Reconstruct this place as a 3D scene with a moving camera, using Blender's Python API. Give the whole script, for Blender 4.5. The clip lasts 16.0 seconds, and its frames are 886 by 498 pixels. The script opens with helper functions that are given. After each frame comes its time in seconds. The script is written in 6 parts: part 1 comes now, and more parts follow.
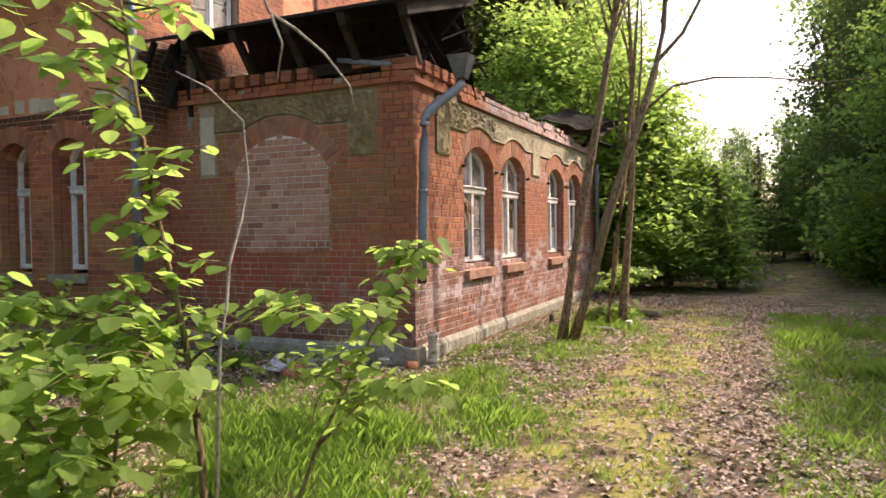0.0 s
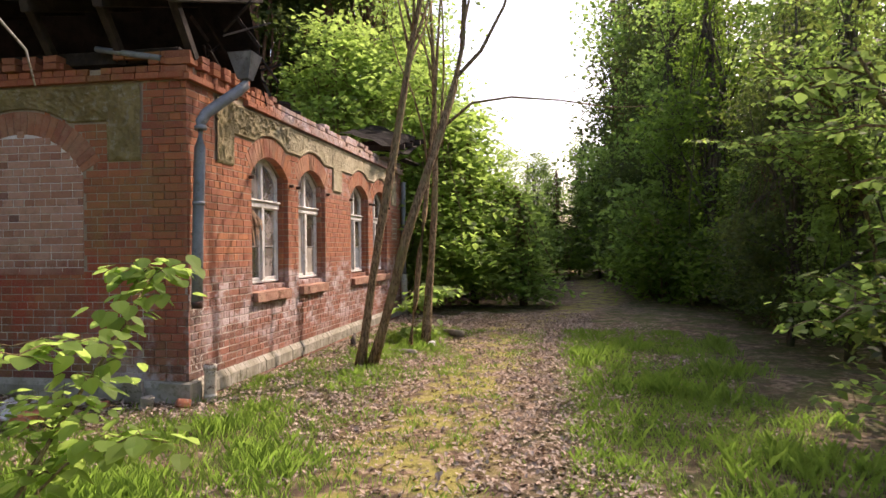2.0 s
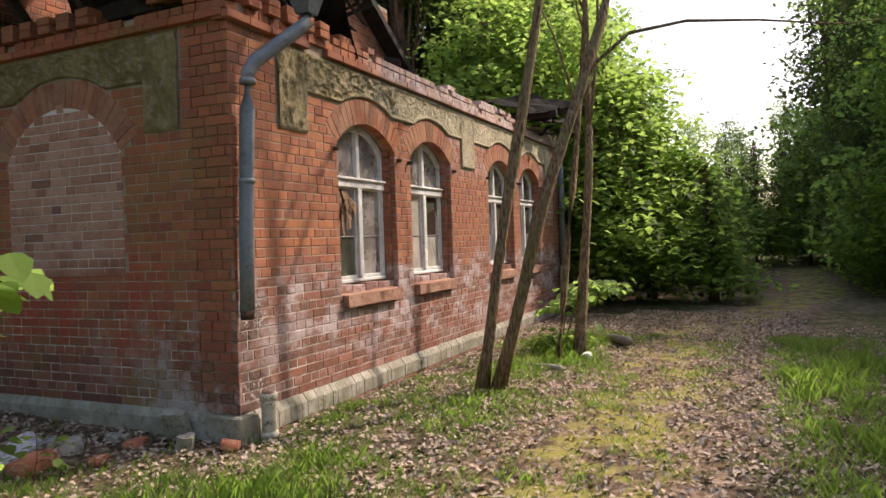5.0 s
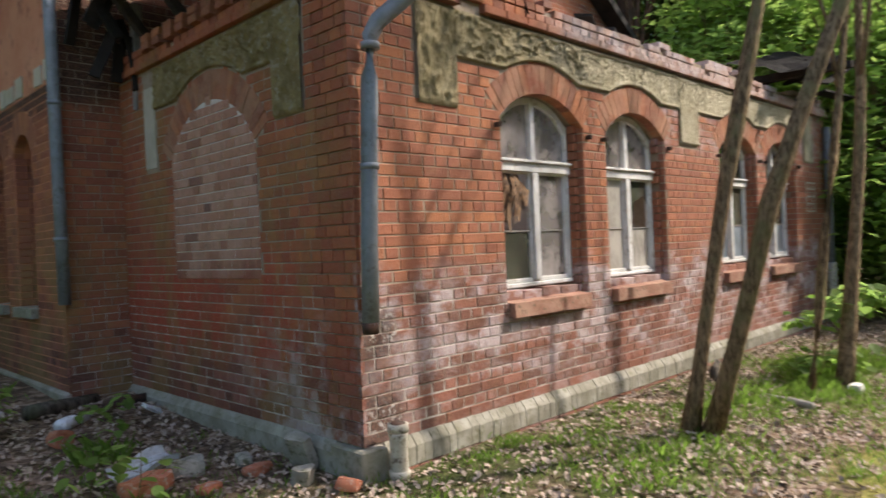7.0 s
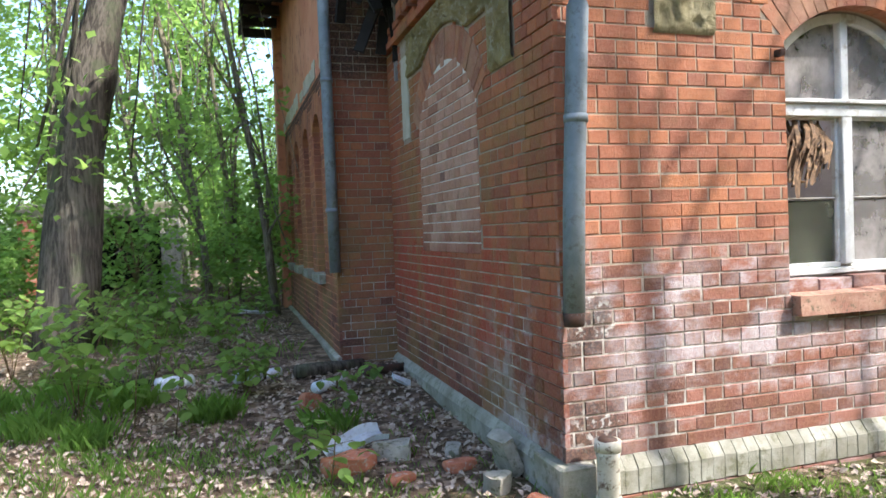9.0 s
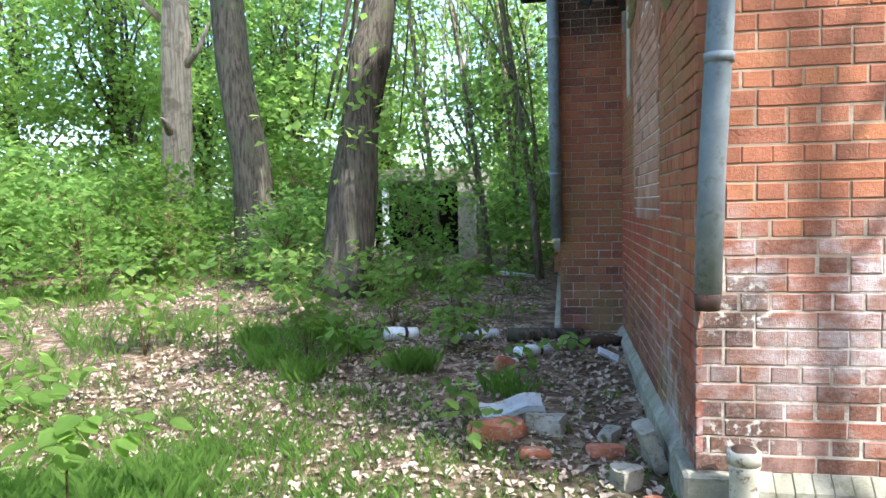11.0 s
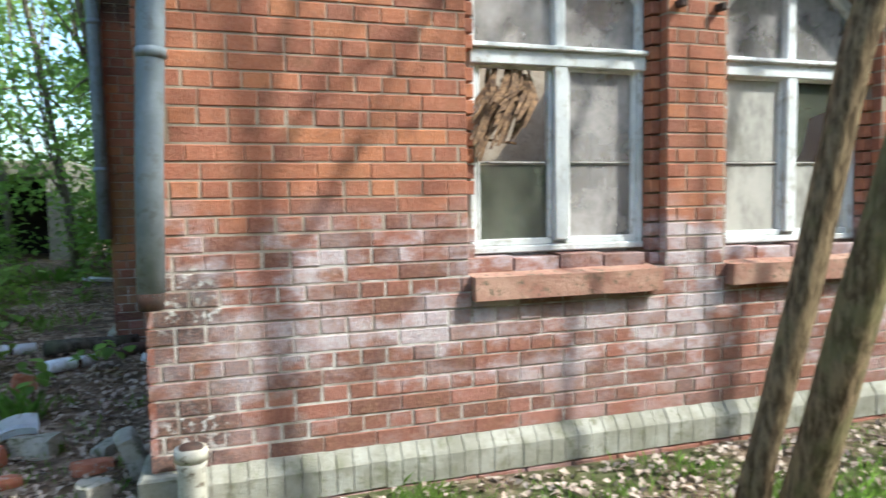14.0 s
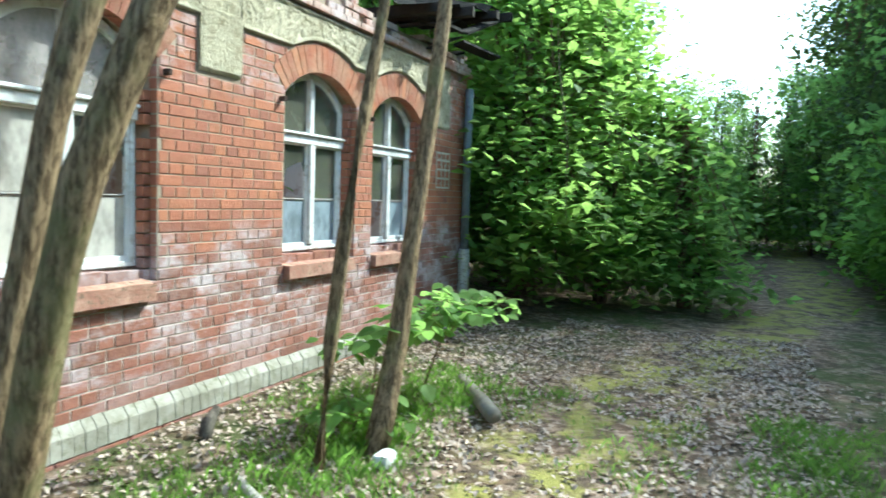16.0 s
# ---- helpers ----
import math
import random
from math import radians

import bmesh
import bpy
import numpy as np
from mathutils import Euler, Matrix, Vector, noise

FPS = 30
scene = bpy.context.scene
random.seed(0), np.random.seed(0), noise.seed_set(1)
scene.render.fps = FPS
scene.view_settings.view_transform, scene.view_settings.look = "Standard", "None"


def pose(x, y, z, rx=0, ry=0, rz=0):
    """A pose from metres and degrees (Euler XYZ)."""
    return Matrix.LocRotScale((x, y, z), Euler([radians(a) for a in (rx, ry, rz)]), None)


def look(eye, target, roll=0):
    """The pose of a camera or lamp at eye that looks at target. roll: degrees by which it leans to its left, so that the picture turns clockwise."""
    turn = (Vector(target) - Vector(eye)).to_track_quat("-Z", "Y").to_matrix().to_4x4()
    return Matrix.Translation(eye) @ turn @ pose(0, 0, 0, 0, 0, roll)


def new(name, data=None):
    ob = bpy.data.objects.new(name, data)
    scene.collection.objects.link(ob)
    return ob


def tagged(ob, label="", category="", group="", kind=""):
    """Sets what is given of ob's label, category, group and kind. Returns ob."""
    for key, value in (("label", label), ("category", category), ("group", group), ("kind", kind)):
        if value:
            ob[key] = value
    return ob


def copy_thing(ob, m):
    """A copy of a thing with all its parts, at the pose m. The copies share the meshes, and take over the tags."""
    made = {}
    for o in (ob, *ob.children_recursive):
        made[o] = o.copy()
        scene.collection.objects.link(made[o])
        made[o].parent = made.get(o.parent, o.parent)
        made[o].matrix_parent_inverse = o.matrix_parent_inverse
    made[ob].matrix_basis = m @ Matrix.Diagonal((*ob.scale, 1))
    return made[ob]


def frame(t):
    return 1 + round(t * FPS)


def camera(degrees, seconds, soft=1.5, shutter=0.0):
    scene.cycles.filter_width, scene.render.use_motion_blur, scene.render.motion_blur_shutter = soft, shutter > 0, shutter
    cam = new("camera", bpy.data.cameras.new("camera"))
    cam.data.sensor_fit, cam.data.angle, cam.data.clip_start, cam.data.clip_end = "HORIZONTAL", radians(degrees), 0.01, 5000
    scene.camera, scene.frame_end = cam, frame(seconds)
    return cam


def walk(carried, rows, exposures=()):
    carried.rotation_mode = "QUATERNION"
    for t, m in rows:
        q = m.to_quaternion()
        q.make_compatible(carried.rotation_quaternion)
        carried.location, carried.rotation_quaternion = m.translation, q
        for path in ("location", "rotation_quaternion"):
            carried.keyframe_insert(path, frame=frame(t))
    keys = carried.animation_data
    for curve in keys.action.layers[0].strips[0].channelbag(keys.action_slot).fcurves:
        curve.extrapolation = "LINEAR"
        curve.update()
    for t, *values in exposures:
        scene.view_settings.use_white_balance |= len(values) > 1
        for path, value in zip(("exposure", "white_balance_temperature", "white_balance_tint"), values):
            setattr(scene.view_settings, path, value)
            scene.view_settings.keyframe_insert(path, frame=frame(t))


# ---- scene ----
cam = camera(65.0, 16.0, shutter=0.3)
PATH = [
    (0, (-6.923, -3.507, 1.595), (-5.104, -2.677, 1.545), -0.7),
    (0.5, (-6.843, -3.578, 1.586), (-4.978, -2.855, 1.546), 0.1),
    (0.8, (-6.799, -3.595, 1.583), (-4.892, -2.991, 1.54), 0.7),
    (1, (-6.742, -3.651, 1.585), (-4.81, -3.134, 1.532), 1.1),
    (1.5, (-6.562, -3.636, 1.595), (-4.585, -3.329, 1.572), 0.1),
    (2, (-6.271, -3.584, 1.576), (-4.298, -3.251, 1.576), -0.6),
    (2.5, (-5.901, -3.558, 1.592), (-3.95, -3.119, 1.59), -0.9),
    (3, (-5.553, -3.521, 1.577), (-3.599, -3.096, 1.612), -2.2),
    (3.5, (-5.276, -3.579, 1.554), (-3.366, -2.986, 1.591), -1.1),
    (3.7, (-5.108, -3.544, 1.555), (-3.23, -2.855, 1.548), -1.3),
    (5.8, (-3.471, -3.57, 1.524), (-1.73, -2.586, 1.518), -1.6),
    (6, (-3.331, -3.581, 1.512), (-1.642, -2.51, 1.498), -1.2),
    (6.5, (-2.979, -3.523, 1.495), (-1.4, -2.296, 1.456), -0.5),
    (7, (-2.66, -3.418, 1.545), (-1.244, -2.005, 1.534), -2.5),
    (7.5, (-2.396, -3.352, 1.55), (-1.33, -1.66, 1.538), -0.3),
    (8, (-2.09, -3.222, 1.523), (-1.19, -1.436, 1.478), -1.9),
    (8.5, (-1.871, -3.184, 1.536), (-1.125, -1.329, 1.553), -3.2),
    (9, (-1.599, -3.182, 1.522), (-1.007, -1.272, 1.468), -2.1),
    (9.5, (-1.35, -3.133, 1.506), (-0.938, -1.178, 1.403), -2.2),
    (10, (-1.035, -3.059, 1.482), (-1.044, -1.059, 1.432), 0.2),
    (10.2, (-0.93, -3.08, 1.487), (-1.041, -1.087, 1.368), -0.2),
    (12.5, (0.006, -3.104, 1.446), (-0.44, -1.158, 1.326), -1.0),
    (13, (0.148, -3.126, 1.461), (0.076, -1.131, 1.329), -0.6),
    (13.5, (0.223, -3.131, 1.454), (0.51, -1.156, 1.321), -1.3),
    (14, (0.287, -3.117, 1.452), (0.911, -1.222, 1.309), -0.9),
    (14.5, (0.409, -3.185, 1.501), (1.425, -1.467, 1.363), -0.9),
    (15, (0.532, -3.295, 1.565), (1.916, -1.858, 1.413), -0.1),
    (15.5, (0.611, -3.384, 1.596), (2.289, -2.303, 1.475), 0.4),
    (16, (0.668, -3.549, 1.682), (2.491, -2.738, 1.536), 1.9),
]
EXPOSURES = [(0.0, 1.68, 7700, 25), (1.5, 1.5, 7700, 27), (3.0, 1.36, 7500, 26), (6.0, 1.22, 7200, 18), (8.0, 1.66, 6300, 12), (10.0, 2.36, 5900, 9), (12.5, 2.2, 5800, 5), (14.5, 1.72, 5700, 0), (15.3, 1.86, 5500, -5), (16.0, 2.1, 5400, -8)]
walk(cam, [(t, look(eye, target, roll)) for t, eye, target, roll in PATH], EXPOSURES)

# ---- light ----
SUN_TO = Vector((0.80, -0.60, 0.98)).normalized()
sky_world = bpy.data.worlds.new("world")
scene.world = sky_world
sky_world.use_nodes = True
sky_nodes = sky_world.node_tree.nodes
sky_tex = sky_nodes.new("ShaderNodeTexSky")
sky_tex.sky_type = "NISHITA"
sky_tex.sun_disc = False
sky_tex.sun_elevation = math.asin(SUN_TO.z)
sky_tex.sun_rotation = math.atan2(SUN_TO.x, SUN_TO.y)
sky_tex.air_density, sky_tex.dust_density = 1.0, 2.5
sky_world.node_tree.links.new(sky_tex.outputs[0], sky_nodes["Background"].inputs[0])
sky_nodes["Background"].inputs[1].default_value = 0.15
sun_data = bpy.data.lights.new("sun", "SUN")
sun_data.energy, sun_data.angle, sun_data.color = 2.15, radians(1.0), (1.0, 0.94, 0.84)
sun = new("sun", sun_data)
sun.matrix_world = look(SUN_TO * 60, (0, 0, 0))


# ---- materials ----
class Nodes:
    """A small writer of node materials."""

    def __init__(self, name):
        self.mat = bpy.data.materials.new(name)
        self.mat.use_nodes = True
        self.tree = self.mat.node_tree
        self.bsdf = self.tree.nodes["Principled BSDF"]
        self.out = self.tree.nodes["Material Output"]
        self.place = self.tree.nodes.new("ShaderNodeNewGeometry").outputs["Position"]

    def node(self, kind, **inputs):
        n = self.tree.nodes.new(kind)
        for key, value in inputs.items():
            self.put(n.inputs[key.replace("_", " ")], value)
        return n

    def put(self, socket, value):
        if isinstance(value, bpy.types.NodeSocket):
            self.tree.links.new(value, socket)
        else:
            socket.default_value = value

    def noise(self, scale, detail=4.0, stretch=None, rough=0.6, shift=(0, 0, 0)):
        at = self.place
        if stretch or any(shift):
            m = self.node("ShaderNodeMapping", Vector=at)
            m.inputs["Scale"].default_value = stretch or (1, 1, 1)
            m.inputs["Location"].default_value = shift
            at = m.outputs[0]
        return self.node("ShaderNodeTexNoise", Vector=at, Scale=scale, Detail=detail, Roughness=rough).outputs[0]

    def ramp(self, fac, low, high, a=0.0, b=1.0):
        n = self.tree.nodes.new("ShaderNodeMapRange")
        n.interpolation_type = "SMOOTHSTEP"
        for key, value in enumerate((fac, low, high, a, b)):
            self.put(n.inputs[key], value)
        return n.outputs[0]

    def math(self, op, a, b=0.0):
        n = self.tree.nodes.new("ShaderNodeMath")
        n.operation = op
        self.put(n.inputs[0], a)
        self.put(n.inputs[1], b)
        return n.outputs[0]

    def axis(self, k):
        return self.node("ShaderNodeSeparateXYZ", Vector=self.place).outputs[k]

    def mix(self, fac, a, b, blend="MIX"):
        n = self.tree.nodes.new("ShaderNodeMix")
        n.data_type, n.blend_type = "RGBA", blend
        self.put(n.inputs[0], fac)
        for k, v in ((6, a), (7, b)):
            self.put(n.inputs[k], v if isinstance(v, bpy.types.NodeSocket) else (*v, 1))
        return n.outputs[2]

    def colours(self, fac, stops):
        n = self.tree.nodes.new("ShaderNodeValToRGB")
        els = n.color_ramp.elements
        while len(els) < len(stops):
            els.new(0.5)
        for e, (p, c) in zip(els, stops):
            e.position, e.color = p, (*c, 1)
        self.put(n.inputs[0], fac)
        return n.outputs[0]

    def done(self, colour, rough=0.8, bump=None, height=0.01, metal=0.0, spec=0.4):
        self.put(self.bsdf.inputs["Base Color"], colour if isinstance(colour, bpy.types.NodeSocket) else (*colour, 1))
        self.put(self.bsdf.inputs["Roughness"], rough)
        self.put(self.bsdf.inputs["Metallic"], metal)
        self.put(self.bsdf.inputs["Specular IOR Level"], spec)
        if bump is not None:
            b = self.node("ShaderNodeBump", Height=bump, Strength=0.8, Distance=height)
            self.put(self.bsdf.inputs["Normal"], b.outputs[0])
        return self.mat


def brick_material(name, per_object, tone="facade"):
    n = Nodes(name)
    if per_object:
        rnd = n.tree.nodes.new("ShaderNodeObjectInfo").outputs["Random"]
    else:
        rnd = n.tree.nodes.new("ShaderNodeNewGeometry").outputs["Random Per Island"]
    z = n.axis(2)
    orange = n.colours(rnd, [(0.0, (0.20, 0.066, 0.045)), (0.2, (0.29, 0.09, 0.052)), (0.5, (0.345, 0.112, 0.06)), (0.8, (0.385, 0.13, 0.062)), (1.0, (0.46, 0.165, 0.068))])
    dark = n.colours(rnd, [(0.0, (0.085, 0.035, 0.035)), (0.35, (0.18, 0.065, 0.05)), (0.7, (0.25, 0.088, 0.066)), (1.0, (0.31, 0.13, 0.105))])
    low = n.math("ADD", z, n.math("MULTIPLY", n.noise(1.3, 3), 0.9))
    col = n.mix(n.ramp(low, 1.55, 1.95) if tone == "facade" else n.ramp(low, 0.95, 1.6), dark, orange)
    if tone == "facade":
        x = n.axis(0)
        col = n.mix(0.18, col, (0.42, 0.225, 0.13))
        far = n.ramp(n.math("ADD", x, n.math("MULTIPLY", n.noise(0.8, 2), 2.0)), 4.2, 6.2)
        col = n.mix(n.math("MULTIPLY", far, 0.12), col, (0.40, 0.20, 0.16))
        bloom = n.ramp(n.noise(1.7, 6, (1, 1, 1.8), 0.7), 0.44, 0.58)
        band = n.math("MULTIPLY", n.ramp(z, 0.35, 0.7, 0.35, 1.0), n.ramp(z, 1.25, 1.55, 1.0, 0.0))
        band2 = n.math("MULTIPLY", n.ramp(z, 2.3, 2.6), n.ramp(x, 3.2, 4.4))
        band3 = n.math("MULTIPLY", n.ramp(z, 3.22, 3.3), n.ramp(x, 1.8, 2.6))
        where = n.math("MAXIMUM", n.math("MAXIMUM", band, n.math("MULTIPLY", band2, 0.8)), band3)
        top_pale = n.math("MULTIPLY", band3, n.ramp(n.noise(2.6, 5, None, 0.7, (1, 2, 3)), 0.36, 0.5, 0.15, 0.8))
        col = n.mix(top_pale, col, (0.58, 0.47, 0.42))
        piece = n.ramp(n.math("ADD", n.math("MULTIPLY", rnd, 0.35), n.math("MULTIPLY", n.noise(9, 3), 0.6)), 0.30, 0.55, 0.3, 0.85)
        col = n.mix(n.math("MULTIPLY", n.math("MULTIPLY", bloom, where), piece), col, (0.54, 0.49, 0.50))
    if tone == "gable":
        y = n.axis(1)
        col = n.mix(0.25, col, (0.42, 0.10, 0.035))
        col = n.mix(n.math("MULTIPLY", n.ramp(low, 1.35, 0.9), 0.8), col, dark)
        algae = n.math("MULTIPLY", n.ramp(n.noise(1.6, 5), 0.42, 0.62), n.ramp(y, -0.2, 0.4))
        side = n.math("MAXIMUM", n.math("MAXIMUM", n.ramp(y, 1.25, 0.9), n.ramp(y, 2.4, 2.8)), n.ramp(z, 1.1, 0.4))
        col = n.mix(n.math("MULTIPLY", n.math("MULTIPLY", algae, side), 0.6), col, (0.24, 0.16, 0.05))
        bloom = n.math("MULTIPLY", n.ramp(n.noise(2.2, 6, None, 0.7), 0.45, 0.58), n.math("MULTIPLY", n.ramp(z, 1.25, 0.85), n.ramp(y, 1.9, 0.3)))
        col = n.mix(n.math("MULTIPLY", bloom, n.ramp(rnd, 0.1, 0.9, 0.4, 0.9)), col, (0.50, 0.45, 0.45))
    if tone == "main":
        algae = n.math("MULTIPLY", n.ramp(n.noise(1.4, 5), 0.36, 0.6), n.ramp(z, 2.4, 1.2))
        col = n.mix(n.math("MULTIPLY", algae, 0.65), col, (0.26, 0.19, 0.07))
        soot = n.math("MULTIPLY", n.ramp(n.noise(2.4, 5, None, 0.6, (3, 1, 0)), 0.48, 0.62), n.ramp(z, 2.0, 2.8))
        col = n.mix(n.math("MULTIPLY", soot, 0.35), col, (0.05, 0.03, 0.025))
    if tone == "arch":
        col = n.mix(n.ramp(n.noise(3.2, 5, None, 0.7, (6, 6, 1)), 0.38, 0.62, 0.1, 0.65), col, (0.40, 0.25, 0.16))
    if tone == "infill":
        pale = n.colours(rnd, [(0.0, (0.18, 0.10, 0.08)), (0.06, (0.35, 0.16, 0.105)), (0.25, (0.45, 0.23, 0.155)), (1.0, (0.54, 0.325, 0.24))])
        col = n.mix(n.ramp(n.math("ADD", z, n.math("MULTIPLY", n.noise(2.0, 4), 0.7)), 1.6, 1.95), n.mix(0.55, dark, (0.36, 0.12, 0.08)), pale)
    if tone == "facade":
        for spot, size in (((0.14, 0.0, 1.02), 0.20), ((0.17, 0.0, 0.46), 0.19)):
            far_off = n.node("ShaderNodeVectorMath", Vector=n.place)
            far_off.operation = "DISTANCE"
            far_off.inputs[1].default_value = spot
            near = n.ramp(n.math("ADD", far_off.outputs["Value"], n.math("MULTIPLY", n.math("SUBTRACT", n.noise(16, 5), 0.5), 0.25)), size, size * 0.55)
            col = n.mix(n.math("MULTIPLY", near, 0.7), col, (0.07, 0.055, 0.05))
            col = n.mix(n.math("MULTIPLY", near, n.ramp(n.noise(22, 4, None, 0.6, (7, 0, 3)), 0.52, 0.6)), col, (0.62, 0.60, 0.56))
    if tone == "gable":
        red = n.math("MULTIPLY", n.ramp(n.noise(2.1, 4, (1, 1, 0.5), 0.6, (0, 4, 1)), 0.46, 0.56), n.math("MULTIPLY", n.ramp(z, 0.55, 0.9), n.ramp(z, 1.7, 1.35)))
        col = n.mix(n.math("MULTIPLY", red, n.ramp(n.axis(1), 0.6, 1.0, 0.3, 0.9)), col, (0.40, 0.065, 0.035))
    if tone == "main":
        char = n.math("MULTIPLY", n.ramp(n.math("ADD", z, n.math("MULTIPLY", n.noise(3.0, 4), 0.5)), 3.15, 3.45), n.ramp(z, 4.4, 4.0))
        col = n.mix(n.math("MULTIPLY", char, 0.9), col, (0.02, 0.017, 0.015))
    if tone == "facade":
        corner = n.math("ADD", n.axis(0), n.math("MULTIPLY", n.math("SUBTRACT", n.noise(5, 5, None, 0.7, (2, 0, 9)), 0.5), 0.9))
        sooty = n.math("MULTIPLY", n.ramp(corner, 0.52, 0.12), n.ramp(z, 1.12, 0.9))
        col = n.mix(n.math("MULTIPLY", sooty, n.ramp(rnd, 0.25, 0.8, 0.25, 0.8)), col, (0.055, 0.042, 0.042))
    blotch = n.ramp(n.noise(6, 6, None, 0.75, (4, 1, 2)), 0.46, 0.7, 0.0, 0.42)
    col = n.mix(blotch, col, (0.20, 0.115, 0.055))
    grime = n.ramp(n.noise(14, 6, None, 0.75), 0.46, 0.8, 0.0, 0.5)
    col = n.mix(grime, col, (0.07, 0.04, 0.035))
    col = n.mix(n.ramp(n.noise(60, 3), 0.4, 0.7, 0.0, 0.35), col, (0.42, 0.22, 0.15))
    return n.done(col, n.ramp(n.noise(30, 3), 0.3, 0.7, 0.75, 0.95), n.math("ADD", n.noise(70, 5, None, 0.7), n.noise(18, 4, None, 0.6, (1, 5, 2))), 0.007, spec=0.2)


def mortar_material():
    """Earth-brown joints above, lime-washed and whiter near the ground."""
    n = Nodes("old_mortar")
    col = n.mix(n.ramp(n.noise(4, 6, None, 0.7), 0.35, 0.68), (0.30, 0.235, 0.17), (0.40, 0.33, 0.25))
    low = n.math("ADD", n.axis(2), n.math("MULTIPLY", n.noise(1.6, 4), 1.1))
    col = n.mix(n.ramp(low, 2.05, 1.5), col, n.mix(n.ramp(n.noise(7, 5), 0.4, 0.62), (0.27, 0.22, 0.18), (0.56, 0.51, 0.45)))
    col = n.mix(n.ramp(n.noise(19, 6, None, 0.75, (5, 2, 1)), 0.5, 0.68, 0.0, 0.5), col, (0.15, 0.10, 0.07))
    return n.done(col, 0.95, n.noise(60, 5, None, 0.7), 0.006, spec=0.2)


def plain_material(name, a, b, scale=6, rough=0.8, bump_scale=40, height=0.004, metal=0.0, c=None, spec=0.35):
    n = Nodes(name)
    col = n.mix(n.ramp(n.noise(scale, 6, None, 0.7), 0.35, 0.68), a, b)
    if c:
        col = n.mix(n.ramp(n.noise(scale * 3.1, 5, None, 0.7, (5, 2, 1)), 0.52, 0.66), col, c)
    return n.done(col, rough, n.noise(bump_scale, 5, None, 0.7), height, metal, spec)


def stucco_material():
    """Olive and grimy near the corner, paler where it has weathered towards the far end."""
    n = Nodes("tan_stucco")
    along = n.ramp(n.math("ADD", n.axis(0), n.math("MULTIPLY", n.noise(1.1, 4), 1.4)), 1.6, 4.2)
    near = n.mix(n.ramp(n.noise(5, 6, None, 0.7), 0.35, 0.68), (0.20, 0.165, 0.085), (0.33, 0.28, 0.165))
    away = n.mix(n.ramp(n.noise(2.2, 6, None, 0.7), 0.35, 0.68), (0.36, 0.32, 0.215), (0.50, 0.45, 0.32))
    col = n.mix(along, near, away)
    col = n.mix(n.ramp(n.noise(9, 5, None, 0.7, (5, 2, 1)), 0.52, 0.68, 0.0, 0.7), col, (0.17, 0.145, 0.08))
    return n.done(col, 0.95, n.noise(34, 5, None, 0.7), 0.02, spec=0.2)


def leaf_material(name, dark, light, glow, rough=0.6, shine=0.22):
    n = Nodes(name)
    rnd = n.tree.nodes.new("ShaderNodeNewGeometry").outputs["Random Per Island"]
    col = n.mix(rnd, dark, light)
    col = n.mix(n.ramp(n.noise(0.9, 3), 0.35, 0.7, 0.0, 0.5), col, light)
    n.done(col, rough, spec=shine)
    tr = n.node("ShaderNodeBsdfTranslucent", Color=n.mix(rnd, glow, tuple(min(1, c * 1.5) for c in glow)))
    mixer = n.node("ShaderNodeMixShader", Fac=0.58)
    n.tree.links.new(n.bsdf.outputs[0], mixer.inputs[1])
    n.tree.links.new(tr.outputs[0], mixer.inputs[2])
    n.tree.links.new(mixer.outputs[0], n.out.inputs[0])
    return n.mat


def bark_material(name, a, b, c=None, stretch=0.18, scale=26):
    n = Nodes(name)
    ridges = n.noise(scale, 6, (1, 1, stretch), 0.65)
    col = n.mix(n.ramp(ridges, 0.38, 0.62), a, b)
    if c:
        col = n.mix(n.ramp(n.noise(3.5, 5), 0.5, 0.66, 0.0, 0.7), col, c)
    return n.done(col, 0.95, ridges, 0.035, spec=0.15)


def glass_material(name, film_colour, low, high):
    """Old window glass under a film of dust."""
    n = Nodes(name)
    dust = n.ramp(n.noise(3.0, 6, None, 0.7), 0.3, 0.7, low, high)
    tint = n.mix(n.ramp(n.noise(5.0, 5, (1, 1, 0.5), 0.7, (2, 2, 2)), 0.4, 0.7), film_colour, tuple(0.55 * c for c in film_colour))
    film = n.node("ShaderNodeBsdfDiffuse", Color=tint)
    gloss = n.node("ShaderNodeBsdfGlossy", Color=(0.9, 0.9, 0.9, 1), Roughness=0.05)
    clear = n.node("ShaderNodeBsdfTransparent")
    fres = n.node("ShaderNodeFresnel", IOR=1.5).outputs[0]
    m1 = n.node("ShaderNodeMixShader", Fac=dust)
    n.tree.links.new(clear.outputs[0], m1.inputs[1])
    n.tree.links.new(film.outputs[0], m1.inputs[2])
    m2 = n.node("ShaderNodeMixShader", Fac=fres)
    n.tree.links.new(m1.outputs[0], m2.inputs[1])
    n.tree.links.new(gloss.outputs[0], m2.inputs[2])
    n.tree.links.new(m2.outputs[0], n.out.inputs[0])
    return n.mat


